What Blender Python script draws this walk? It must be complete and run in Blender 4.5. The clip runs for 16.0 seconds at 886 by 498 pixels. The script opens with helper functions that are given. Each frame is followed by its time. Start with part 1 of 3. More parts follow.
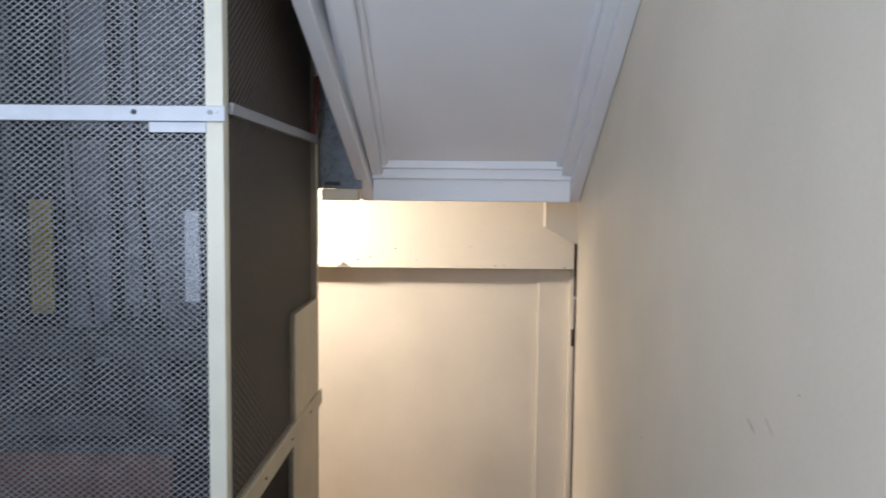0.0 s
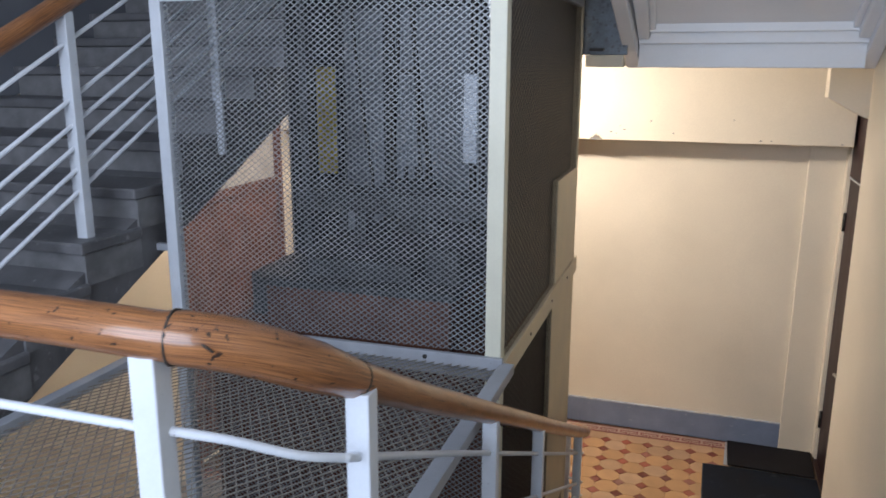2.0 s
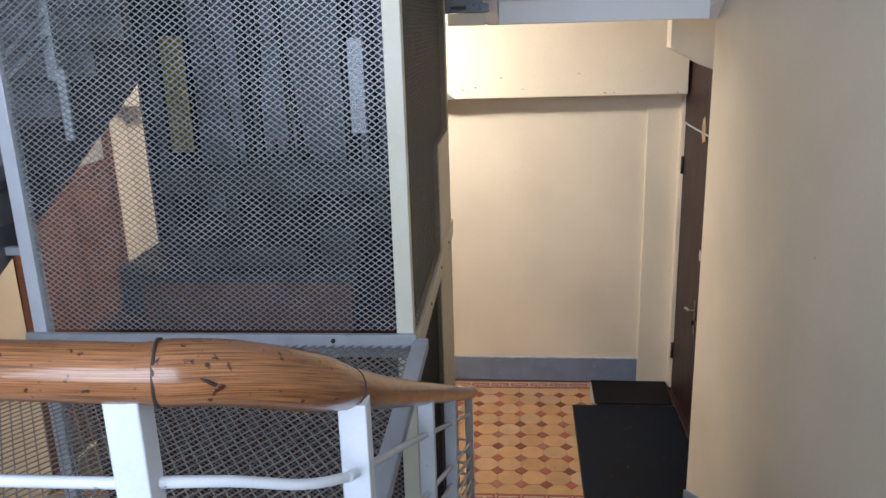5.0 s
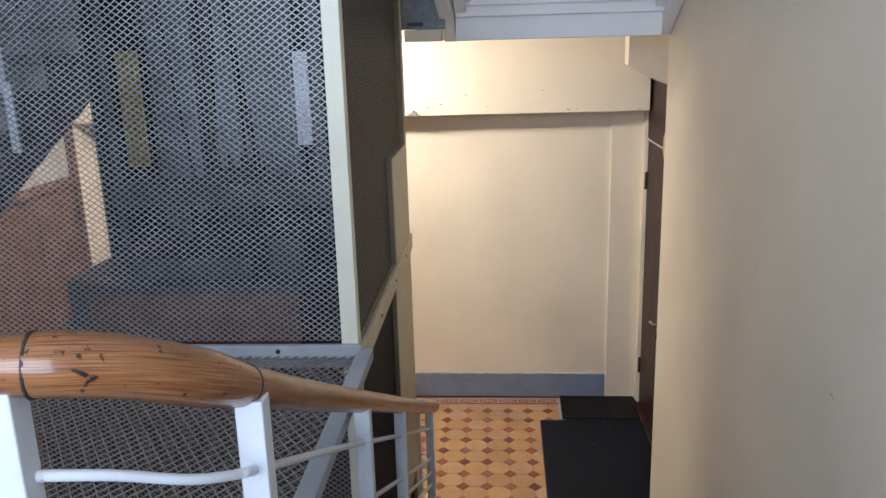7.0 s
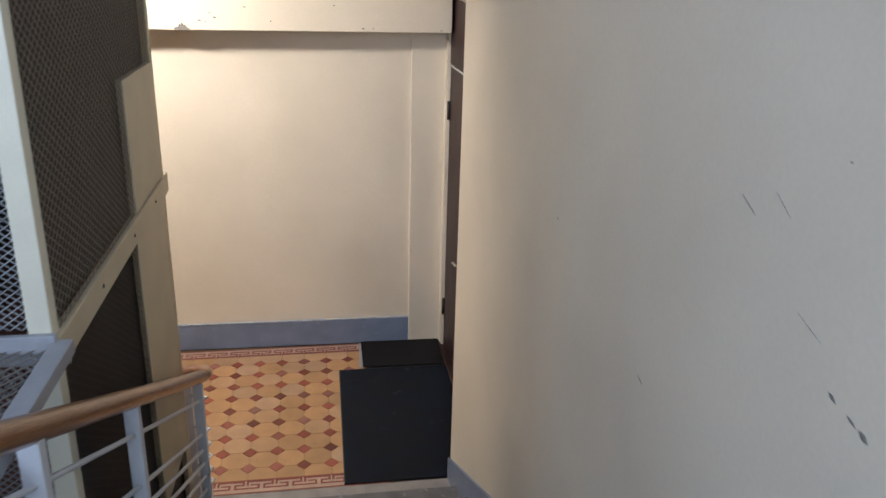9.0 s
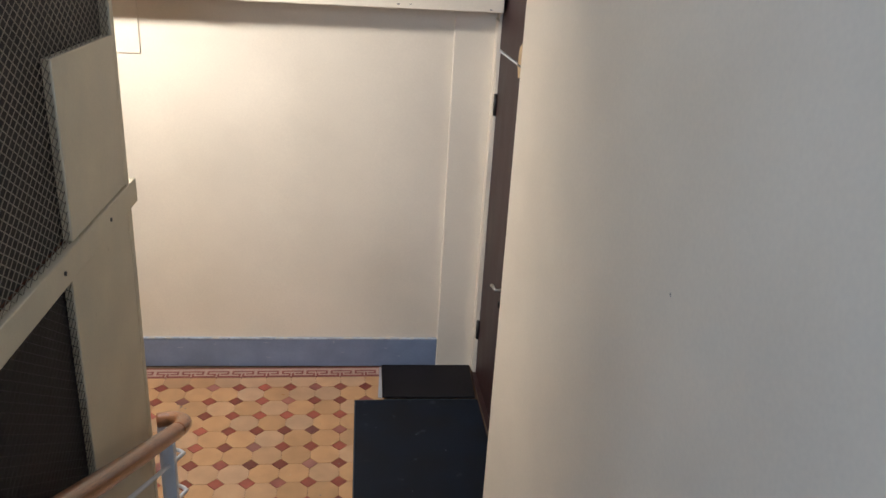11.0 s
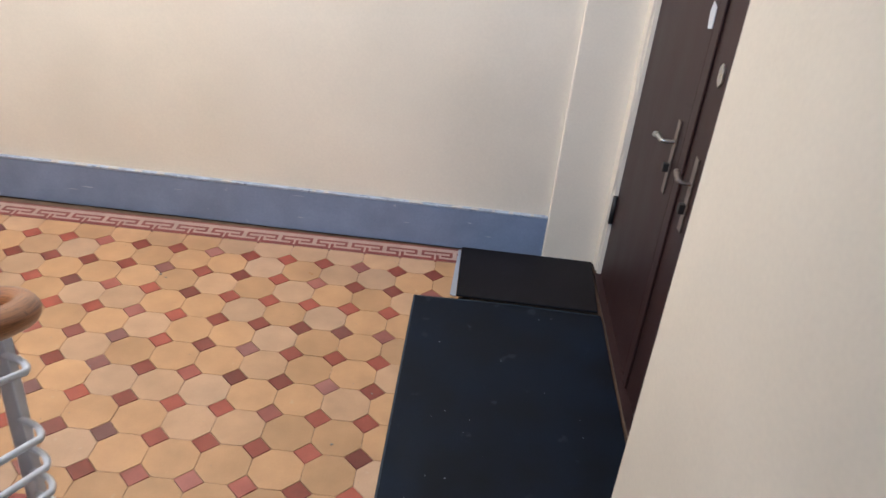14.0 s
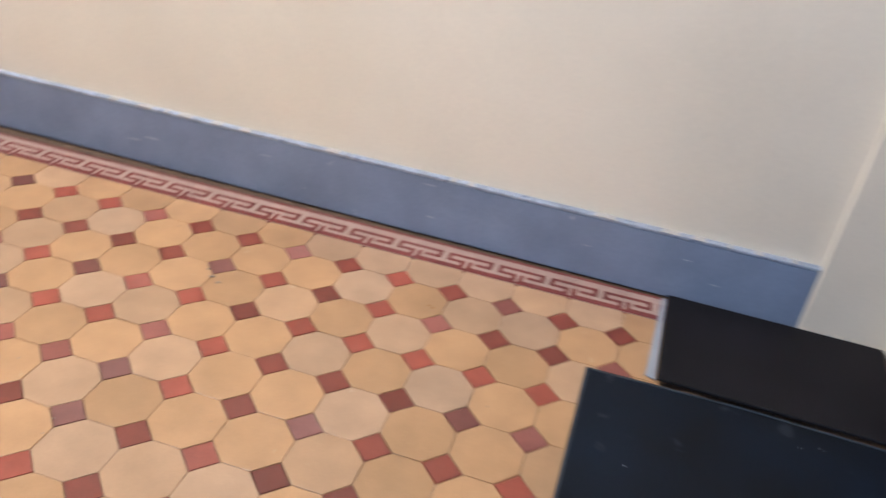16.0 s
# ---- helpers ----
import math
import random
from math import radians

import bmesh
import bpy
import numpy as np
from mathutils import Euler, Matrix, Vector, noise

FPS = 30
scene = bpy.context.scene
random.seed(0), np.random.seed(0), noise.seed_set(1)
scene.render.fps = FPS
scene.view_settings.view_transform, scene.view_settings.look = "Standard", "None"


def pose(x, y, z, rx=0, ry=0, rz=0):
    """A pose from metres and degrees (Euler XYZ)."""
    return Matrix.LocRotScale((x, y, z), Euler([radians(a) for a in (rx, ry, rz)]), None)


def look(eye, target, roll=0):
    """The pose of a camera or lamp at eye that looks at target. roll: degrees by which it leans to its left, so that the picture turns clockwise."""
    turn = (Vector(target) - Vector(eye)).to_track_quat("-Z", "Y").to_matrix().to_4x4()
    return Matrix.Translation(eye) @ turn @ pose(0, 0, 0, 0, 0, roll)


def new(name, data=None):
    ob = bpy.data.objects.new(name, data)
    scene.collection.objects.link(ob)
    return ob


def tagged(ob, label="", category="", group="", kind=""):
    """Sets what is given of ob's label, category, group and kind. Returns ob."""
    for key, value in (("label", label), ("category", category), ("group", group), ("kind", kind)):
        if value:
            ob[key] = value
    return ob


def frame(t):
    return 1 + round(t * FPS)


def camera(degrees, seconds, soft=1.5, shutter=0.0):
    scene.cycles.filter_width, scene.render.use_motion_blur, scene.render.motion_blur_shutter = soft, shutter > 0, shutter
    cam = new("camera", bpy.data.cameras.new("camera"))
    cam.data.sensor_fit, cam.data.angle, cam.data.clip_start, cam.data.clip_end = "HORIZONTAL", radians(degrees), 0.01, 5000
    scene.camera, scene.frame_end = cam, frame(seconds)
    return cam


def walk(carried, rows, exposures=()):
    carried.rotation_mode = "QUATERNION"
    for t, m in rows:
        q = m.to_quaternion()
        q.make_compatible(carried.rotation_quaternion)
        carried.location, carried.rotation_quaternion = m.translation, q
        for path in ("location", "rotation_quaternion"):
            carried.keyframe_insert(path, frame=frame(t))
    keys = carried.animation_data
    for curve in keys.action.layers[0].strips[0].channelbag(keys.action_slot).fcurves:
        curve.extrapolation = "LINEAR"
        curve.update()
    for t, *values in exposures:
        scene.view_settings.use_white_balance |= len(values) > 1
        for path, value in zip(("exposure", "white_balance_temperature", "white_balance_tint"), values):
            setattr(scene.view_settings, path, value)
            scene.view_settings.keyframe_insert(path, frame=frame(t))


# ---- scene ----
cam = camera(58.8, 16.0, shutter=0.4)
METRES, EYE, TILT, LEAN, TURN = 5.76, 3.161, 0.0, 0.0, 1.1
ROWS = [
    (0.0, 0.0, 0.0, 0.0, 0.04, -4.21, -0.55),
    (0.5, -0.0036, 0.0016, -0.0019, 7.27, -6.94, -0.11),
    (1.0, -0.0089, 0.0018, -0.0068, 14.39, -11.57, 0.3),
    (1.5, -0.0134, -0.0015, -0.0075, 15.54, -12.21, 0.2),
    (2.0, -0.0248, -0.0101, -0.0085, 16.84, -13.15, -0.18),
    (2.5, -0.0377, -0.0126, -0.0102, 18.44, -15.2, -0.83),
    (3.0, -0.0367, -0.0088, -0.0108, 19.04, -15.79, -1.45),
    (3.5, -0.0403, 0.0017, -0.0106, 17.2, -16.16, -2.33),
    (4.0, -0.0654, 0.0087, -0.0057, 9.15, -15.77, 1.86),
    (4.5, -0.0769, 0.0063, -0.0058, 4.38, -16.1, 1.69),
    (7.0, -0.0498, -0.0, -0.0127, 2.38, -14.58, 1.62),
    (7.5, -0.0494, 0.0054, -0.0117, 0.02, -12.25, 1.03),
    (8.0, -0.0581, 0.0073, 0.0075, -5.02, -6.41, 0.41),
    (8.5, -0.0456, 0.0382, -0.0176, -8.87, -15.15, -0.16),
    (9.0, -0.0131, 0.1006, -0.026, -10.47, -19.97, -1.48),
    (11.5, 0.0183, 0.2799, -0.0597, -5.25, -21.26, -4.03),
    (12.0, 0.0369, 0.3152, -0.0831, -2.53, -22.15, -5.0),
    (12.5, 0.0392, 0.3735, -0.1099, 0.19, -26.46, -5.07),
    (13.0, 0.0423, 0.4332, -0.1495, 2.46, -30.15, -4.73),
    (13.5, 0.0403, 0.4833, -0.1784, 2.14, -30.53, -5.37),
    (14.0, 0.0449, 0.542, -0.2097, 2.17, -30.13, -5.16),
    (14.5, 0.0361, 0.5955, -0.237, 2.32, -30.37, -5.82),
    (15.0, 0.0354, 0.6454, -0.2622, 2.77, -30.92, -6.65),
    (15.5, 0.0291, 0.6983, -0.2844, 3.66, -30.61, -6.49),
    (16.0, 0.02, 0.7472, -0.31, 15.6, -31.81, -6.2),
]
walk(cam, [(t, pose(0, 0, EYE, TILT, LEAN, TURN) @ pose(METRES * x, METRES * y, METRES * z, 90 + pitch, roll, yaw)) for t, x, y, z, yaw, pitch, roll in ROWS],
     exposures=[(0.0, 0.0, 6200, 16), (1.0, -0.07, 6200, 16), (4.5, -0.08, 6150, 15), (7.0, -0.04, 6150, 15), (9.0, -0.08, 5900, 15), (11.5, 0.06, 5550, 14), (12.0, 0.08, 5400, 14), (12.5, 0.17, 5300, 14), (13.0, 0.37, 5250, 14), (14.0, 0.52, 5200, 14), (16.0, 0.66, 5150, 14)])

# ---- light: daylight from the window behind, one tube lamp over the tiled landing, an added west fill ----
world = bpy.data.worlds.new("world")
scene.world = world
world.use_nodes = True
sky = world.node_tree.nodes.new("ShaderNodeTexSky")
sky.sky_type, sky.sun_disc, sky.sun_elevation, sky.sun_rotation = "NISHITA", False, radians(40), radians(160)
world.node_tree.links.new(sky.outputs[0], world.node_tree.nodes["Background"].inputs[0])
world.node_tree.nodes["Background"].inputs[1].default_value = 0.1


def area_light(name, m, sx, sy, watts, colour):
    data = bpy.data.lights.new(name, "AREA")
    data.shape, data.size, data.size_y, data.energy, data.color = "RECTANGLE", sx, sy, watts, colour
    ob = new(name, data)
    ob.matrix_world = m
    return ob


area_light("window_daylight", look((-1.3, -1.28, 3.55), (-1.0, 2.0, 3.75)), 2.2, 2.0, 116, (0.74, 0.86, 1.0))
area_light("tube_lamp_light", look((-1.85, 4.90, 3.31), (-1.5, 5.9, 2.72)), 1.1, 0.07, 86, (1.0, 0.90, 0.745))
# added fill that brightens the west wall and lower flight, without its own fitting
area_light("west_fill_light", look((-2.3, 4.84, 3.31), (-3.2, 4.2, 2.3)), 0.3, 0.07, 26, (1.0, 0.90, 0.745))


# ---- materials ----
def mat(name, colour, rough=0.6, vary=0.12, scale=6.0, grain=180.0, bump=0.08, metal=0.0, stain=None, stain_at=0.62, rand=0.0, stretch=(1, 1, 1), coat=0.0, spec=0.5, fade=0.0):
    m = bpy.data.materials.new(name)
    m.use_nodes = True
    nt = m.node_tree
    n, l = nt.nodes, nt.links
    b = n["Principled BSDF"]
    co = n.new("ShaderNodeNewGeometry").outputs["Position"]
    mp = n.new("ShaderNodeMapping")
    mp.inputs["Scale"].default_value = stretch
    l.new(co, mp.inputs[0])
    big, fine = n.new("ShaderNodeTexNoise"), n.new("ShaderNodeTexNoise")
    big.inputs["Scale"].default_value, big.inputs["Detail"].default_value = scale, 5
    fine.inputs["Scale"].default_value, fine.inputs["Detail"].default_value = grain, 3
    l.new(mp.outputs[0], big.inputs[0]), l.new(mp.outputs[0], fine.inputs[0])
    ramp = n.new("ShaderNodeValToRGB")
    dark = tuple(c * (1 - vary) for c in colour)
    light = tuple(min(1, c * (1 + vary)) for c in colour)
    ramp.color_ramp.elements[0].position, ramp.color_ramp.elements[1].position = 0.3, 0.7
    ramp.color_ramp.elements[0].color, ramp.color_ramp.elements[1].color = (*dark, 1), (*light, 1)
    l.new(big.outputs[0], ramp.inputs[0])
    out = ramp.outputs[0]
    mix = n.new("ShaderNodeMix")
    mix.data_type, mix.blend_type = "RGBA", "MULTIPLY"
    mix.inputs[0].default_value = min(1, vary * 1.6)
    l.new(out, mix.inputs[6]), l.new(fine.outputs[0], mix.inputs[7])
    out = mix.outputs[2]
    if stain:
        sn, sr, sm = n.new("ShaderNodeTexNoise"), n.new("ShaderNodeValToRGB"), n.new("ShaderNodeMix")
        sn.inputs["Scale"].default_value, sn.inputs["Detail"].default_value = scale * 3.1, 8
        l.new(mp.outputs[0], sn.inputs[0])
        sr.color_ramp.elements[0].position, sr.color_ramp.elements[1].position = stain_at, stain_at + 0.05
        l.new(sn.outputs[0], sr.inputs[0])
        sm.data_type = "RGBA"
        l.new(sr.outputs[0], sm.inputs[0]), l.new(out, sm.inputs[6])
        sm.inputs[7].default_value = (*stain, 1)
        out = sm.outputs[2]
    if rand:
        info, hs, mr = n.new("ShaderNodeObjectInfo"), n.new("ShaderNodeHueSaturation"), n.new("ShaderNodeMapRange")
        mr.inputs[3].default_value, mr.inputs[4].default_value = 1 - rand, 1 + rand
        l.new(info.outputs["Random"], mr.inputs[0]), l.new(mr.outputs[0], hs.inputs["Value"]), l.new(out, hs.inputs["Color"])
        if fade:
            times, wrap, sat = n.new("ShaderNodeMath"), n.new("ShaderNodeMath"), n.new("ShaderNodeMapRange")
            times.operation, wrap.operation = "MULTIPLY", "FRACT"
            times.inputs[1].default_value = 17.3
            sat.inputs[1].default_value, sat.inputs[3].default_value, sat.inputs[4].default_value = 0.55, 1.0, 1 - fade
            l.new(info.outputs["Random"], times.inputs[0]), l.new(times.outputs[0], wrap.inputs[0]), l.new(wrap.outputs[0], sat.inputs[0])
            l.new(sat.outputs[0], hs.inputs["Saturation"])
        out = hs.outputs[0]
    l.new(out, b.inputs["Base Color"])
    rr = n.new("ShaderNodeMapRange")
    rr.inputs[3].default_value, rr.inputs[4].default_value = max(0.03, rough - 0.1), min(1, rough + 0.1)
    l.new(big.outputs[0], rr.inputs[0]), l.new(rr.outputs[0], b.inputs["Roughness"])
    b.inputs["Metallic"].default_value = metal
    b.inputs["Specular IOR Level"].default_value = spec
    b.inputs["Coat Weight"].default_value = coat
    bp = n.new("ShaderNodeBump")
    bp.inputs["Strength"].default_value, bp.inputs["Distance"].default_value = bump, 0.004
    l.new(fine.outputs[0], bp.inputs["Height"]), l.new(bp.outputs[0], b.inputs["Normal"])
    return m


CREAM = mat("cream_wall_paint", (0.78, 0.70, 0.56), 0.55, 0.065, 1.5, 90, 0.14)
SHAFT_CREAM = mat("cream_metal_paint", (0.62, 0.54, 0.38), 0.45, 0.08, 5, 120, 0.06, stain=(0.45, 0.38, 0.26), stain_at=0.7)
POST_WHITE = mat("ivory_post_paint", (0.78, 0.76, 0.62), 0.4, 0.05, 6, 120, 0.05)
GREY_WHITE = mat("chipped_light_grey_paint", (0.66, 0.70, 0.76), 0.4, 0.06, 11, 150, 0.06, stain=(0.14, 0.13, 0.13), stain_at=0.705)
FRAME_GREY = mat("grey_frame_paint", (0.38, 0.40, 0.44), 0.45, 0.1, 9, 150, 0.06, stain=(0.25, 0.24, 0.24), stain_at=0.7)
SOFFIT = mat("white_soffit_paint", (0.86, 0.87, 0.89), 0.6, 0.03, 2, 80, 0.08)
BLUE = mat("blue_grey_skirting_paint", (0.22, 0.27, 0.38), 0.45, 0.12, 6, 90, 0.1, stain=(0.33, 0.37, 0.45), stain_at=0.7)
BLUE_PALE = mat("pale_blue_worn_edge", (0.42, 0.47, 0.56), 0.5, 0.2, 16, 90, 0.1, stain=(0.2, 0.24, 0.32), stain_at=0.6)
STONE = mat("dark_grey_stair_stone", (0.165, 0.165, 0.175), 0.45, 0.25, 9, 220, 0.15, stain=(0.24, 0.24, 0.25), stain_at=0.64)
# riser faces, a paler grey than the treads
RISER_STONE = mat("paler_riser_stone", (0.23, 0.23, 0.24), 0.45, 0.2, 14, 220, 0.12)
DADO = mat("grey_dado_paint", (0.20, 0.21, 0.24), 0.5, 0.08, 3, 90, 0.08)
GREY_WALL = mat("grey_upper_wall", (0.55, 0.56, 0.58), 0.6, 0.05, 3, 90, 0.08)
SCREED = mat("grey_landing_edge", (0.33, 0.31, 0.30), 0.6, 0.15, 12, 200, 0.15)
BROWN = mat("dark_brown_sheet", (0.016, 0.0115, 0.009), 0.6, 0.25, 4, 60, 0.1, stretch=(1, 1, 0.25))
DOOR = mat("dark_brown_door_paint", (0.036, 0.0155, 0.0145), 0.5, 0.22, 7, 110, 0.1, stretch=(1, 1, 0.3), spec=0.35)
WIRE = mat("galvanised_mesh_wire", (0.335, 0.35, 0.365), 0.4, 0.15, 12, 200, 0.05, metal=0.25)
NET_WIRE = mat("dusty_net_wire", (0.30, 0.28, 0.25), 0.5, 0.15, 12, 200, 0.05, metal=0.2)
WIRE_DARK = mat("dull_brown_mesh_wire", (0.27, 0.225, 0.17), 0.5, 0.15, 12, 200, 0.05, metal=0.2)
CHROME = mat("worn_steel", (0.62, 0.61, 0.58), 0.3, 0.08, 30, 200, 0.03, metal=1.0)
IRON = mat("dark_iron", (0.06, 0.055, 0.05), 0.5, 0.2, 20, 150, 0.1, metal=0.5)
RUBBER = mat("black_rubber_mat", (0.0056, 0.012, 0.0255), 0.62, 0.6, 3.5, 260, 0.2, stain=(0.02, 0.026, 0.036), stain_at=0.66, spec=0.22)
OCT = mat("ochre_octagon_tile", (0.475, 0.277, 0.128), 0.33, 0.1, 9, 160, 0.05, stain=(0.46, 0.31, 0.17), stain_at=0.69, rand=0.12, fade=0.17)
DIAMOND = mat("red_brown_diamond_tile", (0.27, 0.062, 0.035), 0.33, 0.15, 12, 160, 0.05, rand=0.42, fade=0.3)
KEY_RED = mat("border_red_tile", (0.26, 0.06, 0.045), 0.35, 0.15, 12, 160, 0.05)
KEY_PALE = mat("border_pale_tile", (0.50, 0.35, 0.27), 0.35, 0.12, 12, 160, 0.05)
GROUT = mat("dark_grout", (0.16, 0.10, 0.06), 0.8, 0.2, 20, 200, 0.1)
SHAFT_GREY = mat("grey_shaft_back", (0.25, 0.27, 0.30), 0.5, 0.2, 3, 60, 0.06, stretch=(1, 1, 0.4))
SHAFT_RED = mat("red_brown_shaft_brick", (0.17, 0.066, 0.04), 0.8, 0.3, 6, 70, 0.2)
# dark metal, kept near-black so the colour also carries the shaft's gloom
SHAFT_DARK = mat("shaded_dark_shaft_metal", (0.035, 0.037, 0.04), 0.55, 0.3, 5, 90, 0.1)
YELLOW = mat("yellow_guide_paint", (0.55, 0.40, 0.05), 0.5, 0.12, 8, 90, 0.06)
PALE = mat("pale_plaster", (0.52, 0.50, 0.46), 0.7, 0.1, 5, 90, 0.1)
BLUE_METAL = mat("blue_grey_metal", (0.16, 0.20, 0.25), 0.4, 0.3, 14, 120, 0.1, stain=(0.06, 0.07, 0.08), stain_at=0.58)
RUBBER_BLACK = mat("brown_black_doormat_rubber", (0.013, 0.0115, 0.014), 0.7, 0.4, 5, 260, 0.25, spec=0.2)
DULL = mat("grimy_brown_steel", (0.27, 0.22, 0.185), 0.42, 0.25, 40, 200, 0.06, metal=0.6)
RUBBER_EDGE = mat("worn_rubber_edge", (0.028, 0.045, 0.062), 0.55, 0.3, 20, 200, 0.2)
FAINT = mat("faint_scuff", (0.46, 0.43, 0.37), 0.7, 0.3, 60, 200, 0.1)
RED = mat("red_paint", (0.16, 0.03, 0.025), 0.5, 0.1)
CHIP = mat("bare_chipped_wood", (0.55, 0.40, 0.22), 0.7, 0.2, 20, 120, 0.2)
SCUFF = mat("dark_scuff", (0.30, 0.28, 0.25), 0.8, 0.3, 40, 200, 0.1)
GLOBE = bpy.data.materials.new("lamp_glass")
GLOBE.use_nodes = True
GLOBE.node_tree.nodes["Principled BSDF"].inputs["Emission Color"].default_value = (1, 0.85, 0.62, 1)
GLOBE.node_tree.nodes["Principled BSDF"].inputs["Emission Strength"].default_value = 6


def oak():
    m = mat("varnished_oak", (0.34, 0.135, 0.045), 0.34, 0.1, 6, 140, 0.06, coat=0.4)
    nt = m.node_tree
    n, l = nt.nodes, nt.links
    b = n["Principled BSDF"]
    co, mp, nz, rp = n.new("ShaderNodeTexCoord"), n.new("ShaderNodeMapping"), n.new("ShaderNodeTexNoise"), n.new("ShaderNodeValToRGB")
    mp.inputs["Scale"].default_value = (3.0, 60, 60)
    l.new(co.outputs["UV"], mp.inputs[0]), l.new(mp.outputs[0], nz.inputs[0])
    nz.inputs["Scale"].default_value, nz.inputs["Detail"].default_value = 3.2, 8
    e = rp.color_ramp.elements
    e[0].position, e[1].position = 0.33, 0.62
    e[0].color, e[1].color = (0.105, 0.038, 0.014, 1), (0.37, 0.155, 0.055, 1)
    l.new(nz.outputs[0], rp.inputs[0])
    pit, pr, mx = n.new("ShaderNodeTexNoise"), n.new("ShaderNodeValToRGB"), n.new("ShaderNodeMix")
    pit.inputs["Scale"].default_value, pit.inputs["Detail"].default_value = 75, 2
    geo = n.new("ShaderNodeNewGeometry")
    l.new(geo.outputs["Position"], pit.inputs[0]), l.new(pit.outputs[0], pr.inputs[0])
    pr.color_ramp.elements[0].position, pr.color_ramp.elements[1].position = 0.66, 0.72
    mx.data_type = "RGBA"
    l.new(pr.outputs[0], mx.inputs[0]), l.new(rp.outputs[0], mx.inputs[6])
    mx.inputs[7].default_value = (0.03, 0.014, 0.008, 1)
    l.new(mx.outputs[2], b.inputs["Base Color"])
    return m


OAK = oak()


# ---- mesh helpers ----
def link(name, bm, material, parent=None, label=""):
    me = bpy.data.meshes.new(name)
    bm.to_mesh(me)
    bm.free()
    me.materials.append(material)
    ob = new(name, me)
    if parent:
        ob.parent = parent
    if label:
        ob["label"] = label
    return ob


def part(name, bm, material, parent, label=""):
    return link(name, bm, material, parent, label)


def thing(name, label, category, group="", kind=""):
    return tagged(new(name), label, category, group, kind)


def structure(name, bm, material, label="", category=""):
    return tagged(link(name, bm, material), label, category, "", "structure")


def boxes(*specs, bevel=0.0, bm=None):
    """One mesh of boxes, each x0, x1, y0, y1, z0, z1."""
    bm = bm or bmesh.new()
    for x0, x1, y0, y1, z0, z1 in specs:
        v = [bm.verts.new(p) for p in ((x0, y0, z0), (x1, y0, z0), (x1, y1, z0), (x0, y1, z0), (x0, y0, z1), (x1, y0, z1), (x1, y1, z1), (x0, y1, z1))]
        for f in ((3, 2, 1, 0), (4, 5, 6, 7), (0, 1, 5, 4), (1, 2, 6, 5), (2, 3, 7, 6), (3, 0, 4, 7)):
            bm.faces.new([v[i] for i in f])
    if bevel:
        bmesh.ops.bevel(bm, geom=bm.edges[:], offset=bevel, segments=2, affect="EDGES", profile=0.5)
    return bm


def prism(poly, axis, a, b, bevel=0.0, bm=None):
    """A polygon drawn out along an axis: x takes (y, z) points, y takes (x, z), z takes (x, y)."""
    bm = bm or bmesh.new()
    place = {"x": lambda p, d: (d, p[0], p[1]), "y": lambda p, d: (p[0], d, p[1]), "z": lambda p, d: (p[0], p[1], d)}[axis]
    lo, hi = [bm.verts.new(place(p, a)) for p in poly], [bm.verts.new(place(p, b)) for p in poly]
    bm.faces.new(lo[::-1]), bm.faces.new(hi)
    for i in range(len(poly)):
        j = (i + 1) % len(poly)
        bm.faces.new((lo[i], lo[j], hi[j], hi[i]))
    bmesh.ops.recalc_face_normals(bm, faces=bm.faces[:])
    if bevel:
        bmesh.ops.bevel(bm, geom=bm.edges[:], offset=bevel, segments=2, affect="EDGES", profile=0.5)
    return bm


def smooth_path(pts, steps=8):
    """A Catmull-Rom line through the points."""
    p = [Vector(q) for q in pts]
    p = [2 * p[0] - p[1], *p, 2 * p[-1] - p[-2]]
    out = []
    for i in range(1, len(p) - 2):
        for k in range(steps):
            t = k / steps
            a, b, c, d = p[i - 1:i + 3]
            out.append(0.5 * (2 * b + (c - a) * t + (2 * a - 5 * b + 4 * c - d) * t * t + (3 * b - a - 3 * c + d) * t ** 3))
    return out + [p[-2]]


def tube(pts, radius, sides=8, squash=1.0, bm=None, caps=True):
    """A tube along the points; radius a number or one for each point; uv runs along it."""
    bm = bm or bmesh.new()
    uv = bm.loops.layers.uv.verify()
    pts = [Vector(p) for p in pts]
    rings, along, s = [], [], 0.0
    for i, p in enumerate(pts):
        d = (pts[min(i + 1, len(pts) - 1)] - pts[max(i - 1, 0)]).normalized()
        side = d.cross(Vector((0, 0, 1)))
        side = side.normalized() if side.length > 0.01 else Vector((1, 0, 0))
        up = side.cross(d).normalized()
        r = radius if isinstance(radius, (int, float)) else radius[i]
        rings.append([bm.verts.new(p + r * (math.cos(a) * side + squash * math.sin(a) * up)) for a in (2 * math.pi * k / sides for k in range(sides))])
        if i:
            s += (p - pts[i - 1]).length
        along.append(s)
    for i in range(len(rings) - 1):
        for k in range(sides):
            j = (k + 1) % sides
            f = bm.faces.new((rings[i][k], rings[i + 1][k], rings[i + 1][j], rings[i][j]))
            f.smooth = True
            for loop, (u, v) in zip(f.loops, ((along[i], k), (along[i + 1], k), (along[i + 1], k + 1), (along[i], k + 1))):
                loop[uv].uv = (u, 0.04 * v)
    if caps:
        bm.faces.new(rings[0]), bm.faces.new(rings[-1][::-1])
    bmesh.ops.recalc_face_normals(bm, faces=bm.faces[:])
    return bm


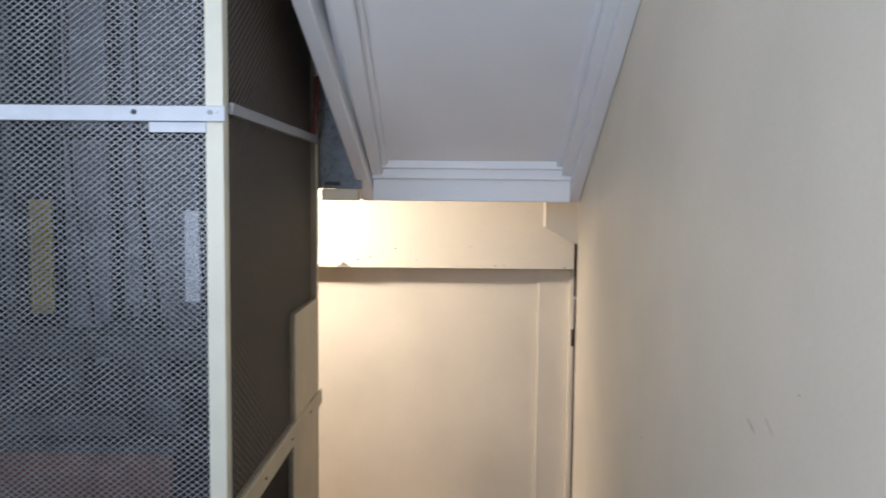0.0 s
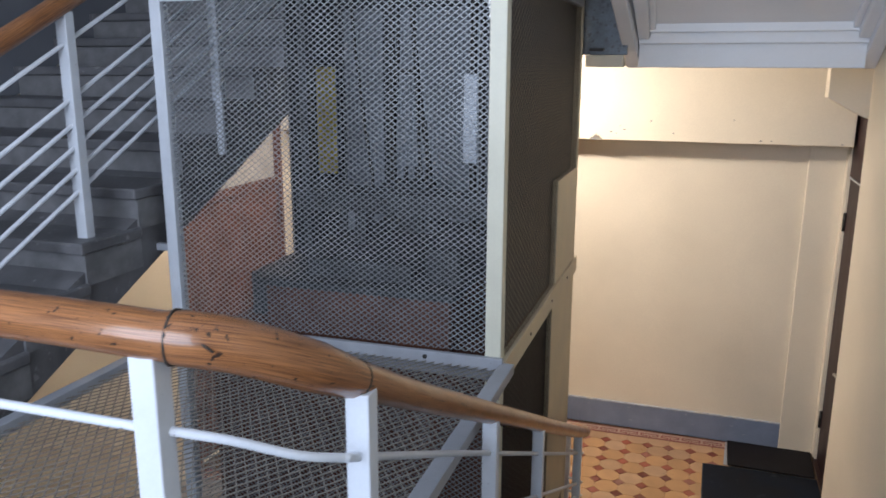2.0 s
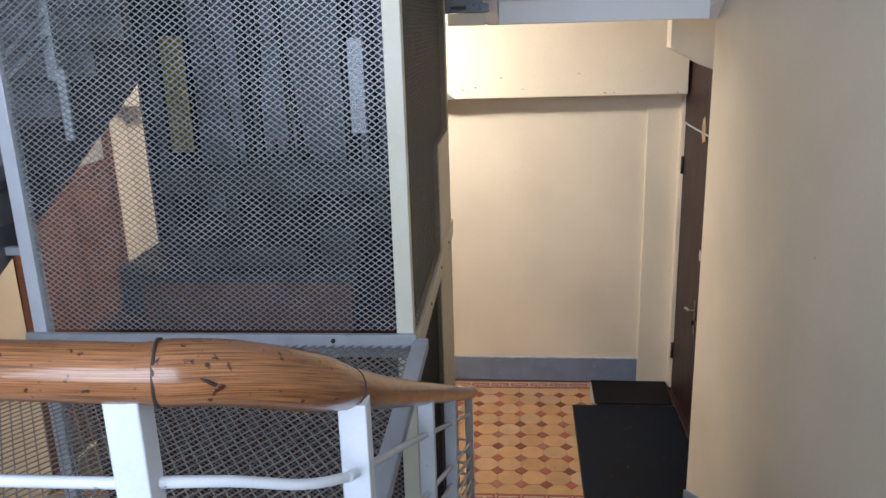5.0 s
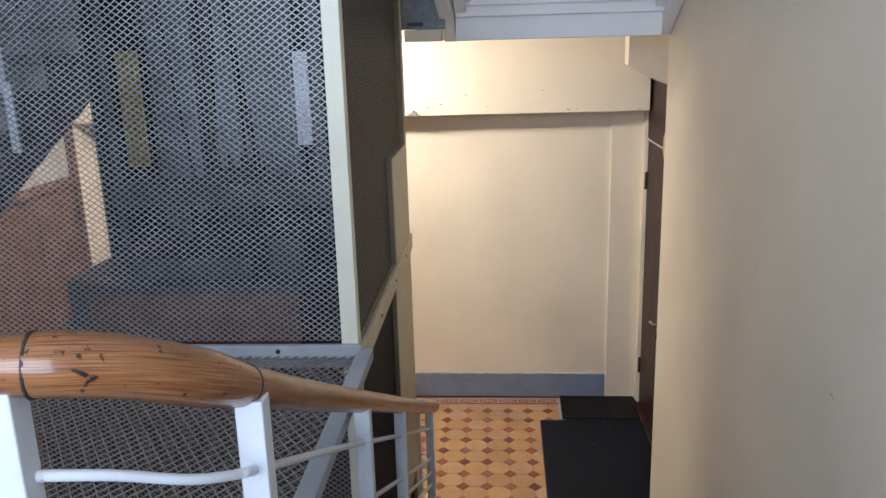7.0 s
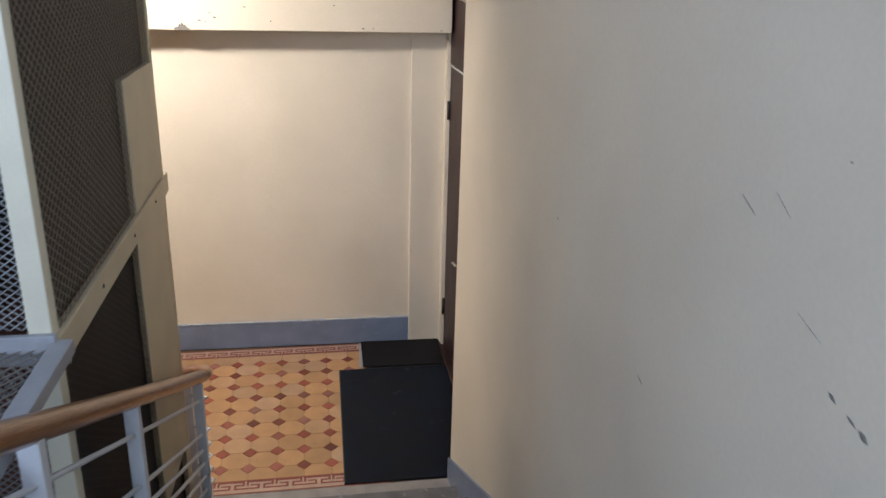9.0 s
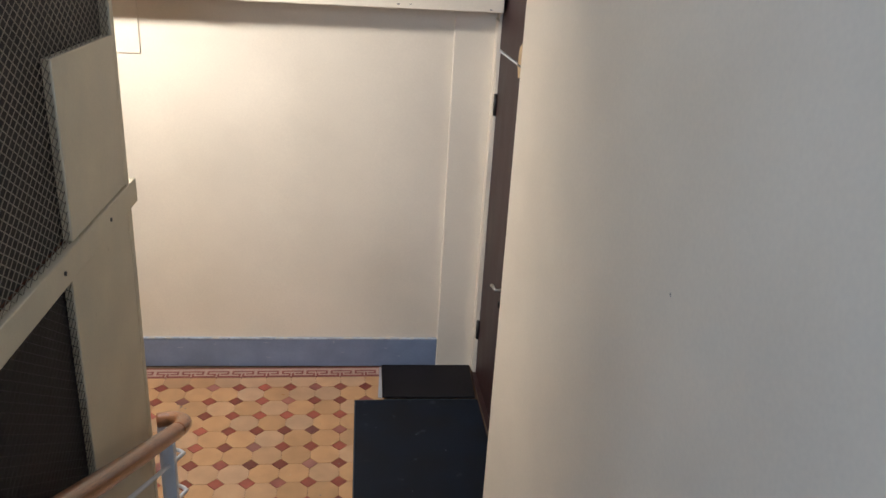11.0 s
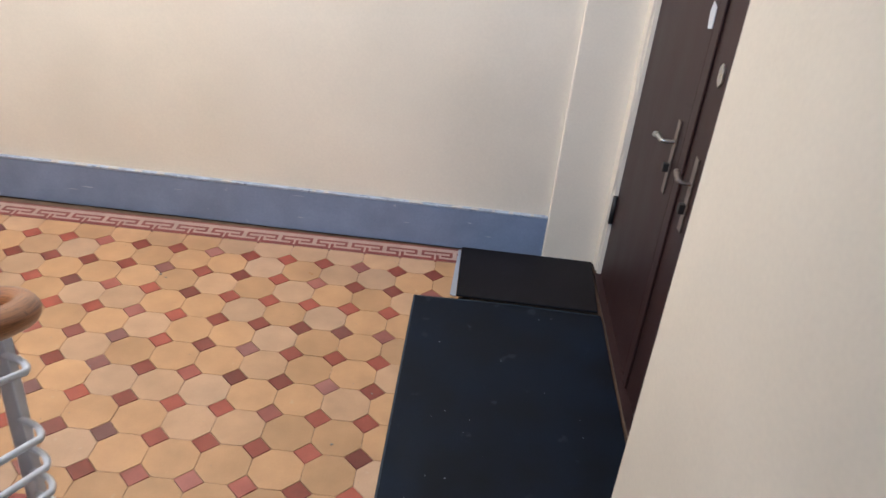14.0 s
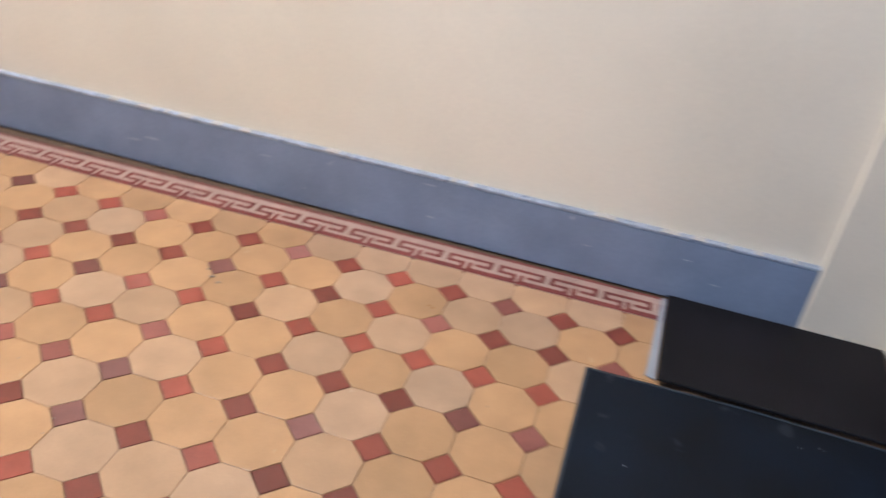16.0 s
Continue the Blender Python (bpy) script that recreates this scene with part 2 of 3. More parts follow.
def woven(origin, u, v, w, h, du, dv, width, thick, bm=None):
    """Crossing diagonal strands filling a w by h panel whose sides run along u and v: diamonds du wide and dv high."""
    bm = bm or bmesh.new()
    origin, u, v = Vector(origin), Vector(u), Vector(v)
    n = u.cross(v).normalized()
    k = dv / du
    half = 0.5 * width * math.hypot(1, k)
    for sign in (1, -1):
        lift = n * (thick * 0.5 * sign)
        c = -k * w if sign > 0 else 0.0
        top = h if sign > 0 else h + k * w
        while c < top:
            ends = []
            for x in (0.0, w, (0 - c) / (k * sign), (h - c) / (k * sign)):
                y = c + k * sign * x
                if -1e-6 <= x <= w + 1e-6 and -1e-6 <= y <= h + 1e-6:
                    ends.append((x, y))
            c += dv
            if len(ends) < 2:
                continue
            a, b = min(ends), max(ends)
            if b[0] - a[0] < 0.003:
                continue
            q = [(a, -half), (b, -half), (b, half), (a, half)]
            lo = [bm.verts.new(origin + u * e[0] + v * (e[1] + o) + lift - n * thick * 0.5) for e, o in q]
            hi = [bm.verts.new(origin + u * e[0] + v * (e[1] + o) + lift + n * thick * 0.5) for e, o in q]
            bm.faces.new(lo[::-1]), bm.faces.new(hi)
            for i in (0, 2):
                bm.faces.new((lo[i], lo[i + 1], hi[i + 1], hi[i]))
    return bm


# ---- the setting ----
LANDING, RISE, GOING = 1.86, 0.155, 0.305
FAR, RIGHT, LEFT, BACK, TOP, LOW = 6.54, 0.703, -3.72, -1.3, 6.2, -1.9
FOOT = 4.34          # bottom riser of the flight walked down
CORNER = 4.64        # end of the flight's wall
DOOR_X = 0.94

structure("wall_north", boxes((LEFT - 0.2, DOOR_X + 0.3, FAR, FAR + 0.25, LOW, TOP)), CREAM, "cream painted plaster wall behind the tiled landing", "wall")
structure("pilaster", boxes((0.672, DOOR_X, FAR - 0.028, FAR, 0.004, 2.54), bevel=0.006), CREAM, "cream painted shallow plaster pilaster beside the door", "pilaster")
structure("wall_bulkhead", boxes((LEFT, DOOR_X - 0.012, FAR - 0.28, FAR, 2.545, 3.6), bevel=0.006), CREAM, "cream painted boxed-in bulkhead with chips, high on the landing wall", "bulkhead")
structure("wall_east_stair", boxes((RIGHT, RIGHT + 0.28, BACK - 0.2, CORNER, LOW, TOP), bevel=0.012), CREAM, "cream painted plaster wall along the stairs with scuffs", "wall")
structure("wall_east_landing", boxes((DOOR_X, DOOR_X + 0.25, CORNER, 4.80, 0, TOP), (DOOR_X, DOOR_X + 0.25, 6.42, FAR, 0, TOP), (DOOR_X, DOOR_X + 0.25, 4.80, 6.42, 3.0, TOP)), CREAM, "cream plaster wall round the double door", "wall")
structure("wall_east_closing", boxes((DOOR_X + 0.25, DOOR_X + 0.3, CORNER - 0.3, FAR, LOW, TOP)), CREAM, "plain wall behind the door", "wall")
structure("wall_west", boxes((LEFT - 0.2, LEFT, BACK, 4.75, LOW, TOP), (LEFT - 0.2, LEFT, 6.25, FAR, LOW, TOP), (LEFT - 0.2, LEFT, 4.75, 6.25, LOW, 0), (LEFT - 0.2, LEFT, 4.75, 6.25, 3.0, TOP)), CREAM, "cream plaster wall beside the other flight", "wall")
structure("wall_west_closing", boxes((LEFT - 0.25, LEFT - 0.2, BACK, FAR, LOW, TOP)), CREAM, "plain wall behind the other door", "wall")
structure("wall_south", boxes((LEFT - 0.2, RIGHT, BACK - 0.2, BACK, LOW, 2.5), (LEFT - 0.2, -2.45, BACK - 0.2, BACK, 2.5, 4.6), (-0.15, RIGHT, BACK - 0.2, BACK, 2.5, 4.6), (LEFT - 0.2, RIGHT, BACK - 0.2, BACK, 4.6, TOP)), CREAM, "plain cream wall with the stair window", "wall")
structure("ceiling", boxes((LEFT - 0.2, DOOR_X + 0.3, BACK - 0.2, FAR + 0.25, TOP, TOP + 0.2)), SOFFIT, "white plaster ceiling over the stairwell", "ceiling")
structure("floor_lower", boxes((LEFT - 0.2, DOOR_X + 0.3, BACK - 0.2, FAR, LOW - 0.2, LOW)), STONE, "dark stone floor of the storey below", "floor")
structure("floor_landing", boxes((LEFT, DOOR_X + 0.25, FOOT - 0.03, FAR + 0.12, -0.3, -0.006)), GROUT, "landing slab with dark grouted joints", "floor")
structure("floor_edge", boxes((LEFT, RIGHT, FOOT - 0.04, 4.622, -0.28, 0.002), bevel=0.006), SCREED, "worn grey stone edge of the tiled landing", "floor edge")
structure("floor_half_landing", boxes((LEFT, RIGHT, BACK, 0.93, LANDING - 0.25, LANDING), (-0.66, RIGHT, 0.93, FOOT - 11 * GOING, LANDING - 0.25, LANDING), (LEFT, -2.2, 0.93, 1.25, LANDING - 0.25, LANDING), bevel=0.01), STONE, "dark grey stone half landing between the flights", "floor")
structure("ceiling_landing", boxes((LEFT, DOOR_X, 4.72, FAR - 0.281, 3.46, 3.7)), SOFFIT, "white plaster ceiling over the tiled landing", "ceiling")
structure("ceiling_half_landing", boxes((LEFT, RIGHT, BACK, 0.9, 5.55, 5.75)), SOFFIT, "white underside of the half landing above", "ceiling")


def flight(name, x0, x1, y_first, step_y, count, z0, label):
    """A straight flight: count treads from z0 up; y_first is the lowest nosing."""
    root = tagged(new(name), label, "stairs", "", "structure")
    sgn = 1 if step_y > 0 else -1
    for k in range(1, count + 1):
        y, z = y_first + (k - 1) * step_y, z0 + k * RISE
        ya, yb = sorted((y, y + step_y + sgn * 0.03))
        part("tread", boxes((x0, x1, ya, yb, z - 0.045, z), bevel=0.008), STONE, root)
        ra, rb = sorted((y + sgn * 0.025, y + step_y + sgn * 0.03))
        part("riser", boxes((x0 + 0.012, x1 - 0.012, ra, rb, z - RISE - 0.01, z - 0.047)), RISER_STONE, root)
    ys = (y_first + sgn * 0.03, y_first + count * step_y)
    low = z0 - 0.02
    hi = z0 + count * RISE - 0.06
    poly = [(ys[0], low - 0.12), (ys[0], low + 0.1), (ys[1], hi), (ys[1], hi - 0.26)]
    part("stringer", prism(poly, "x", x0 + 0.02, x1 - 0.02), STONE, root)
    return root


flight("stairs_down", -0.652, RIGHT, FOOT, -GOING, 11, 0.0, "dark grey stone flight down to the tiled landing")
flight("stairs_below", LEFT, -2.23, 1.19, GOING, 11, -1.86, "dark grey stone flight down from the tiled landing")
flight("stairs_up", LEFT, -2.23, 1.25, GOING, 11, LANDING, "dark grey stone flight with thick worn nosings rising past the lift")

# the white panelled underside of the flight overhead
SLOPE = 0.546


def under(y, drop=0.0):
    return 3.10 + SLOPE * (4.60 - y) - drop


Y0, Y1 = 1.0, 4.60


def sloped(x0, x1, ya, yb, up0, up1, bm=None, bevel=0.0):
    return prism([(ya, under(ya) + up0), (yb, under(yb) + up0), (yb, under(yb) + up1), (ya, under(ya) + up1)], "x", x0, x1, bevel, bm)


soffit = tagged(new("stair_soffit"), "white painted panelled underside of the flight overhead", "soffit", "", "structure")
part("panel", sloped(-0.56, RIGHT - 0.003, Y0, 4.40, 0.12, 0.4), SOFFIT, soffit)
for xa, xb, sgn in ((-0.56, -0.487, 1), (0.63, RIGHT - 0.002, -1)):
    bm = sloped(xa, xb, Y0, Y1, 0.0, 0.4, bevel=0.006)
    if sgn > 0:
        for v in bm.verts:
            v.co.x -= 0.075 * (4.55 - v.co.y)
    part("edge_band", bm, SOFFIT, soffit)
for xa, xb, up, lean in ((-0.489, -0.43, 0.045, 0.035), (-0.431, -0.40, 0.09, 0.0), (0.575, 0.632, 0.045, 0.0), (0.545, 0.576, 0.09, 0.0)):
    bm = sloped(xa, xb, Y0, 4.41, up, 0.4, bevel=0.008)
    for v in bm.verts:
        v.co.x -= lean * (4.41 - v.co.y) * (1 if v.co.x < -0.46 else 0)
    part("side_moulding", bm, SOFFIT, soffit)
for ya, yb, z in ((4.47, Y1, 3.104), (4.43, 4.471, 3.228), (4.40, 4.431, 3.285)):
    part("end_moulding", boxes((-0.488, 0.631, ya, yb, z, 3.7), bevel=0.006), SOFFIT, soffit)
structure("landing_beam", boxes((-0.72, RIGHT, 4.605, 4.72, 3.112, 3.7)), CREAM, "cream painted beam at the head of the upper flight", "beam")
structure("corbel", prism([(0.575, 3.458), (DOOR_X - 0.004, 3.458), (DOOR_X - 0.004, 2.76), (0.78, 2.82), (0.575, 2.93)], "y", 5.2, 5.34, 0.004), CREAM, "cream plaster corbel over the door by the wall's corner", "corbel")

# the landing wall stands slightly askew to the tiles
ASKEW = Matrix.Translation((0.672, FAR + 0.005, 0)) @ Matrix.Rotation(radians(-0.84), 4, "Z") @ Matrix.Translation((-0.672, -FAR, 0))
bpy.data.objects["wall_north"].matrix_world = ASKEW

# skirtings
sk = boxes((LEFT, 0.672, FAR - 0.022, FAR, 0.002, 0.218), bevel=0.004)
structure("baseboard_north", sk, BLUE, "blue-grey painted skirting with a pale worn top edge", "baseboard").matrix_world = ASKEW
line = lambda y: max(0.0, (FOOT - y) * RISE / GOING)
structure("baseboard_cap", boxes((LEFT, 0.672, FAR - 0.025, FAR, 0.2185, 0.229), bevel=0.003), BLUE_PALE, "pale worn top edge of the skirting", "baseboard").matrix_world = ASKEW
structure("baseboard_stair", prism([(1.0, line(1.0) - 0.1), (FOOT, -0.1), (CORNER + 0.002, -0.1), (CORNER + 0.002, 0.135), (3.54, 0.667), (1.0, line(1.0) + 0.26)], "x", RIGHT - 0.014, RIGHT), BLUE, "blue-grey painted sloping skirting along the stairs", "baseboard")
structure("dado_west", prism([(BACK, LANDING), (1.25, LANDING), (FAR, LANDING + (FAR - 1.25) * RISE / GOING), (FAR, LANDING + 1.15 + (FAR - 1.25) * RISE / GOING), (1.25, LANDING + 1.15), (BACK, LANDING + 1.15)], "x", LEFT, LEFT + 0.012), DADO, "dark grey painted dado along the other flight", "dado")
# thin light grey layer laid over the cream wall
structure("wall_west_upper", prism([(BACK, LANDING + 1.152), (1.25, LANDING + 1.152), (4.6, LANDING + 1.152 + 3.35 * RISE / GOING), (4.6, TOP), (BACK, TOP)], "x", LEFT, LEFT + 0.005), GREY_WALL, "light grey layer over the west wall above the dado", "wall")

# ---- the lift cage ----
CX0, CX1, CY0, CY1 = -2.19, -0.775, 2.61, 4.25
cage = thing("lift_cage", "steel lift shaft cage with diamond mesh and pale painted posts", "lift cage")
part("post", boxes((CX0, CX0 + 0.05, CY0 - 0.02, CY0 + 0.03, LOW, TOP), bevel=0.003), GREY_WHITE, cage)
part("post", boxes((CX1 - 0.06, CX1, CY0 - 0.02, CY0 + 0.04, LOW, TOP), bevel=0.003), POST_WHITE, cage, "ivory painted corner post")
part("post", boxes((CX1 - 0.045, CX1 + 0.012, CY1 - 0.02, CY1 + 0.02, LOW, TOP), bevel=0.003), SHAFT_CREAM, cage, "cream painted corner post")
part("post", boxes((CX0, CX0 + 0.05, CY1 - 0.03, CY1 + 0.02, LOW, TOP), bevel=0.003), SHAFT_DARK, cage, "rear post in near-black shaft tone")
for z, m in ((3.405, GREY_WHITE), (2.045, FRAME_GREY), (4.75, GREY_WHITE)):
    part("front_rail", boxes((CX0 - 0.02, CX1 + 0.012, CY0 - 0.045, CY0 - 0.022, z - 0.025, z + 0.025), bevel=0.003), m, cage)
part("front_mesh", woven((CX0 + 0.04, CY0 + 0.004, 2.07), (1, 0, 0), (0, 0, 1), CX1 - CX0 - 0.09, 2.6, 0.030, 0.022, 0.0034, 0.0025), WIRE, cage, "galvanised diamond mesh")
part("lower_front_mesh", woven((CX0 + 0.04, CY0 + 0.004, 0.3), (1, 0, 0), (0, 0, 1), CX1 - CX0 - 0.09, 1.72, 0.030, 0.022, 0.0034, 0.0025), WIRE, cage)
part("side_mesh", woven((CX1 + 0.004, CY0 + 0.03, 2.06), (0, 1, 0), (0, 0, 1), CY1 - CY0 - 0.05, 2.4, 0.044, 0.030, 0.0026, 0.0014), WIRE_DARK, cage, "dull brown diamond mesh")
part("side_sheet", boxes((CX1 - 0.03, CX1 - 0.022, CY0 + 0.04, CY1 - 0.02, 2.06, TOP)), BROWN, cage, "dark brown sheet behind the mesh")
part("lower_side_mesh", woven((CX1 + 0.004, CY0 + 0.03, 0.1), (0, 1, 0), (0, 0, 1), 1.0, 1.9, 0.044, 0.030, 0.0020, 0.0012), IRON, cage)
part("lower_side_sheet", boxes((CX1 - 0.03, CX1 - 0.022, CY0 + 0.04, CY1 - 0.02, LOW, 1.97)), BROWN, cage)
part("side_band", boxes((CX1 - 0.018, CX1 + 0.018, CY0 - 0.02, CY1 + 0.09, 1.965, 2.055), bevel=0.004), SHAFT_CREAM, cage, "cream painted cross band")
part("patch_panel", boxes((CX1 - 0.016, CX1 + 0.012, 3.66, CY1 - 0.021, 2.062, 2.575), bevel=0.003), SHAFT_CREAM, cage, "cream painted sheet-metal patch")
part("lower_patch_panel", prism([(3.62, 0.70), (4.17, 0.66), (4.165, -0.02), (CY1 - 0.021, -0.02), (CY1 - 0.021, 1.962), (3.62, 1.962)], "x", CX1 - 0.016, CX1 + 0.010, 0.003), SHAFT_CREAM, cage, "cream painted sheet-metal panel")
part("side_rail", boxes((CX1 - 0.018, CX1 + 0.016, CY0 + 0.041, CY1 - 0.022, 3.41, 3.45), bevel=0.003), FRAME_GREY, cage)
# added screen: stands in for the shaft's dark rear corner, hides the lit wall
part("rear_dark_screen", boxes((CX0 + 0.004, CX0 + 0.012, 3.82, CY1 - 0.031, LOW, TOP)), SHAFT_DARK, cage, "added near-black screen hiding the lit wall past the shaft's rear")
part("back_sheet", boxes((CX0 + 0.05, CX1 - 0.05, CY1 - 0.01, CY1, 1.7, TOP)), SHAFT_GREY, cage, "grey sheet at the back of the shaft")
part("lower_back_sheet", boxes((CX0 + 0.05, CX1 - 0.05, CY1 - 0.012, CY1 - 0.002, LOW, 1.695)), SHAFT_RED, cage)
part("tie_bar", boxes((CX0 - 0.16, CX0, CY0 - 0.01, CY0 + 0.02, 2.36, 2.39), bevel=0.003), FRAME_GREY, cage)

for z in (3.405, 2.045):
    for x in (-2.05, -1.55, -1.06, -0.81):
        part("bolt", tube([(x, CY0 - 0.0505, z + 0.004), (x, CY0 - 0.044, z + 0.004)], 0.009, 6), IRON if x == -1.06 else FRAME_GREY, cage)
for x in (CX1 - 0.245, CX0 + 0.055):
    part("bracket_plate", boxes((x, x + 0.19, CY0 - 0.026, CY0 - 0.018, 3.345, 3.379), bevel=0.002), GREY_WHITE, cage)
for y in (3.05, 3.55, 4.0):
    part("rivet", tube([(CX1 + 0.017, y, 2.01), (CX1 + 0.0215, y, 2.01)], 0.007, 8), IRON, cage)

# ---- the gear in the shaft ----
for x, y in ((-2.05, 3.45), (-0.93, 3.45)):
    g = thing("guide_rail", "dark steel lift guide rail running up the shaft", "guide rail", "guide rails")
    part("web", boxes((x - 0.006, x + 0.006, y - 0.05, y + 0.05, LOW, TOP)), SHAFT_DARK, g)
    part("flange", boxes((x - 0.045, x + 0.045, y + 0.051, y + 0.063, LOW, TOP)), SHAFT_DARK, g)
for x, y, w in ((-1.86, 4.15, 0.05), (-1.30, 4.18, 0.03), (-1.18, 4.14, 0.05)):
    tagged(link("shaft_stile", boxes((x, x + w, y, y + 0.05, LOW, TOP), bevel=0.004), SHAFT_DARK), "dark steel upright at the back of the shaft", "upright", "shaft uprights")
for z in (3.42, 4.2):
    tagged(link("shaft_crossbar", boxes((CX0 + 0.06, CX1 - 0.08, 4.19, 4.225, z, z + 0.05), bevel=0.004), SHAFT_DARK), "dark steel crossbar at the back of the shaft", "crossbar", "shaft crossbars")
random.seed(5)
# top and bottom x, depth and thickness of each cable; they flare where they meet the car
for x0, x1, y, r in ((-1.575, -1.575, 3.56, 0.0095), (-1.55, -1.59, 3.60, 0.007), (-1.485, -1.40, 3.62, 0.010), (-1.465, -1.43, 3.58, 0.007), (-1.82, -1.73, 3.66, 0.006), (-1.17, -1.165, 3.58, 0.013), (-1.14, -1.135, 3.62, 0.009)):
    pts = [(x0 + (x1 - x0) * max(0.0, min(1.0, (3.25 - z) / 0.7)) + random.uniform(-0.004, 0.004), y, z) for z in (2.3, 2.55, 2.8, 3.05, 3.3, 3.7, 4.3, 5.2, 6.15)]
    tagged(link("hoist_cable", tube(smooth_path(pts, 5), r * 1.5, 8), IRON), "dark greasy steel lift cable hanging in the shaft", "cable", "lift cables")
chain = thing("compensating_chain", "pale steel chain hanging in the lift shaft", "chain")
cb = bmesh.new()
for k in range(70):
    z = 3.3 + k * 0.042
    wide = 0.012 if k % 2 else 0.004
    boxes((-0.99 - wide, -0.99 + wide, 3.2 - 0.016 + wide, 3.2 + 0.016 - wide, z, z + 0.05), bm=cb)
part("links", cb, CHROME, chain)
for nm, lab, spec, m in (("guide_plate", "yellow painted plate on the shaft's side", (-2.17, -2.055, 3.93, 3.95, 2.52, 3.10), YELLOW),
                         ("cover_plate", "pale grey cover plate beside the shaft's guide", (-1.012, -0.955, 2.88, 2.9, 2.74, 3.08), GREY_WHITE),
                         ("guide_shoe_plate", "pale grey plate on the shaft's side", (-2.13, -2.095, 2.9, 2.92, 2.73, 3.0), GREY_WHITE)):
    tagged(link(nm, boxes(spec, bevel=0.004), m), lab, "plate")

car = thing("lift_car", "red-brown lift car with gear on its grey roof", "lift car")
part("car_body", boxes((-1.83, -1.017, 2.74, 4.12, 2.0, 2.215), bevel=0.01), SHAFT_RED, car)
part("car_wall", boxes((-2.10, -0.86, 2.72, 4.14, -1.2, 1.998), bevel=0.01), SHAFT_RED, car)
# made-up block: fills the gap beside the car with the shaft's darkness
part("side_dark_block", boxes((-2.03, -1.835, 2.95, 3.95, 2.0, 2.2), bevel=0.006), SHAFT_DARK, car, "added near-black block for the dark beside the car")
part("roof", boxes((-1.86, -0.99, 2.71, 4.13, 2.218, 2.25), bevel=0.006), SHAFT_DARK, car, "dark grey dusty roof")
for y in (3.36, 3.52):
    part("crosshead", boxes((-2.0, -0.95, y, y + 0.05, 2.42, 2.52), bevel=0.004), SHAFT_DARK, car)
for x in (-1.72, -1.04):
    part("upright", boxes((x, x + 0.06, 3.415, 3.515, 2.252, 2.42), bevel=0.003), SHAFT_DARK, car)
part("terminal_box", boxes((-1.62, -1.40, 3.75, 3.95, 2.252, 2.43), bevel=0.008), SHAFT_DARK, car, "dark grey terminal box")
part("door_motor", boxes((-1.15, -1.0, 2.82, 3.05, 2.252, 2.40), bevel=0.02), SHAFT_DARK, car, "dark door motor")
part("door_gear", boxes((-1.66, -1.2, 2.80, 2.86, 2.252, 2.33), bevel=0.005), SHAFT_DARK, car, "dark grey door gear")
part("hitch_plate", boxes((-1.62, -1.38, 3.52, 3.68, 2.525, 2.55), bevel=0.003), SHAFT_DARK, car)
for x in (-1.58, -1.52, -1.46, -1.41):
    part("hitch_rod", tube([(x, 3.6, 2.40), (x, 3.6, 2.62)], 0.011, 8), IRON, car)
part("cable_clamp", boxes((-1.585, -1.455, 3.545, 3.63, 3.07, 3.095), bevel=0.003), IRON, car)

# the flat safety net between the half landing and the cage
net = thing("safety_net", "flat galvanised mesh in a grey frame over the stairwell", "safety mesh")
part("mesh", woven((-2.08, 0.95, 2.03), (1, 0, 0), (0, 1, 0), 1.32, 1.62, 0.034, 0.05, 0.0036, 0.003), NET_WIRE, net)
for spec in ((-0.775, -0.722, 0.93, 2.585, 2.012, 2.052), (-2.12, -2.075, 0.93, 2.585, 2.012, 2.052), (-2.075, -0.775, 0.93, 0.965, 2.012, 2.052), (-2.16, -0.74, 2.586, 2.606, 1.975, 2.018)):
    part("frame_bar", boxes(spec, bevel=0.003), FRAME_GREY, net)

# ---- railings ----
BARS = (0.135, 0.33, 0.42, 0.50, 0.58, 0.66)


def ring(c, d, r, material, parent):
    c, d = Vector(c), Vector(d).normalized()
    return part("joint", tube([c - d * 0.0022, c + d * 0.0022], r, 18), material, parent, "dark glued joint")


rail = thing("stair_railing", "pale grey chipped steel railing with a worn oak handrail", "railing", "stair railings")
H = [(-2.12, 0.864, 2.724), (-1.6, 0.864, 2.724), (-1.1, 0.862, 2.724), (-0.90, 0.866, 2.719), (-0.79, 0.91, 2.70), (-0.72, 1.02, 2.635), (-0.69, 1.2, 2.535), (-0.685, 1.6, 2.33), (-0.68, 2.76, 1.75), (-0.677, 3.6, 1.33), (-0.675, 4.30, 0.985)]
hp = smooth_path(H, 8)
wood = [0, 25, 27, 41, 46, 52, len(hp)]
rad = [float(np.interp(i, wood, [0.0375, 0.0385, 0.0425, 0.0432, 0.0358, 0.0335, 0.0335])) for i in range(len(hp))]
part("handrail", tube(hp, rad, 20), OAK, rail, "worn varnished oak handrail with dark scratches")
part("rail_end", tube(smooth_path([(-0.675, 4.297, 0.987), (-0.672, 4.40, 0.945), (-0.69, 4.478, 0.915), (-0.742, 4.52, 0.90), (-0.805, 4.515, 0.895)], 6), 0.0337, 16), OAK, rail, "turned oak end of the handrail")
ring((-0.865, 0.876, 2.715), (1, 0.25, -0.06), 0.0442, IRON, rail)
ring(hp[46], hp[47] - hp[45], 0.0372, IRON, rail)
random.seed(11)
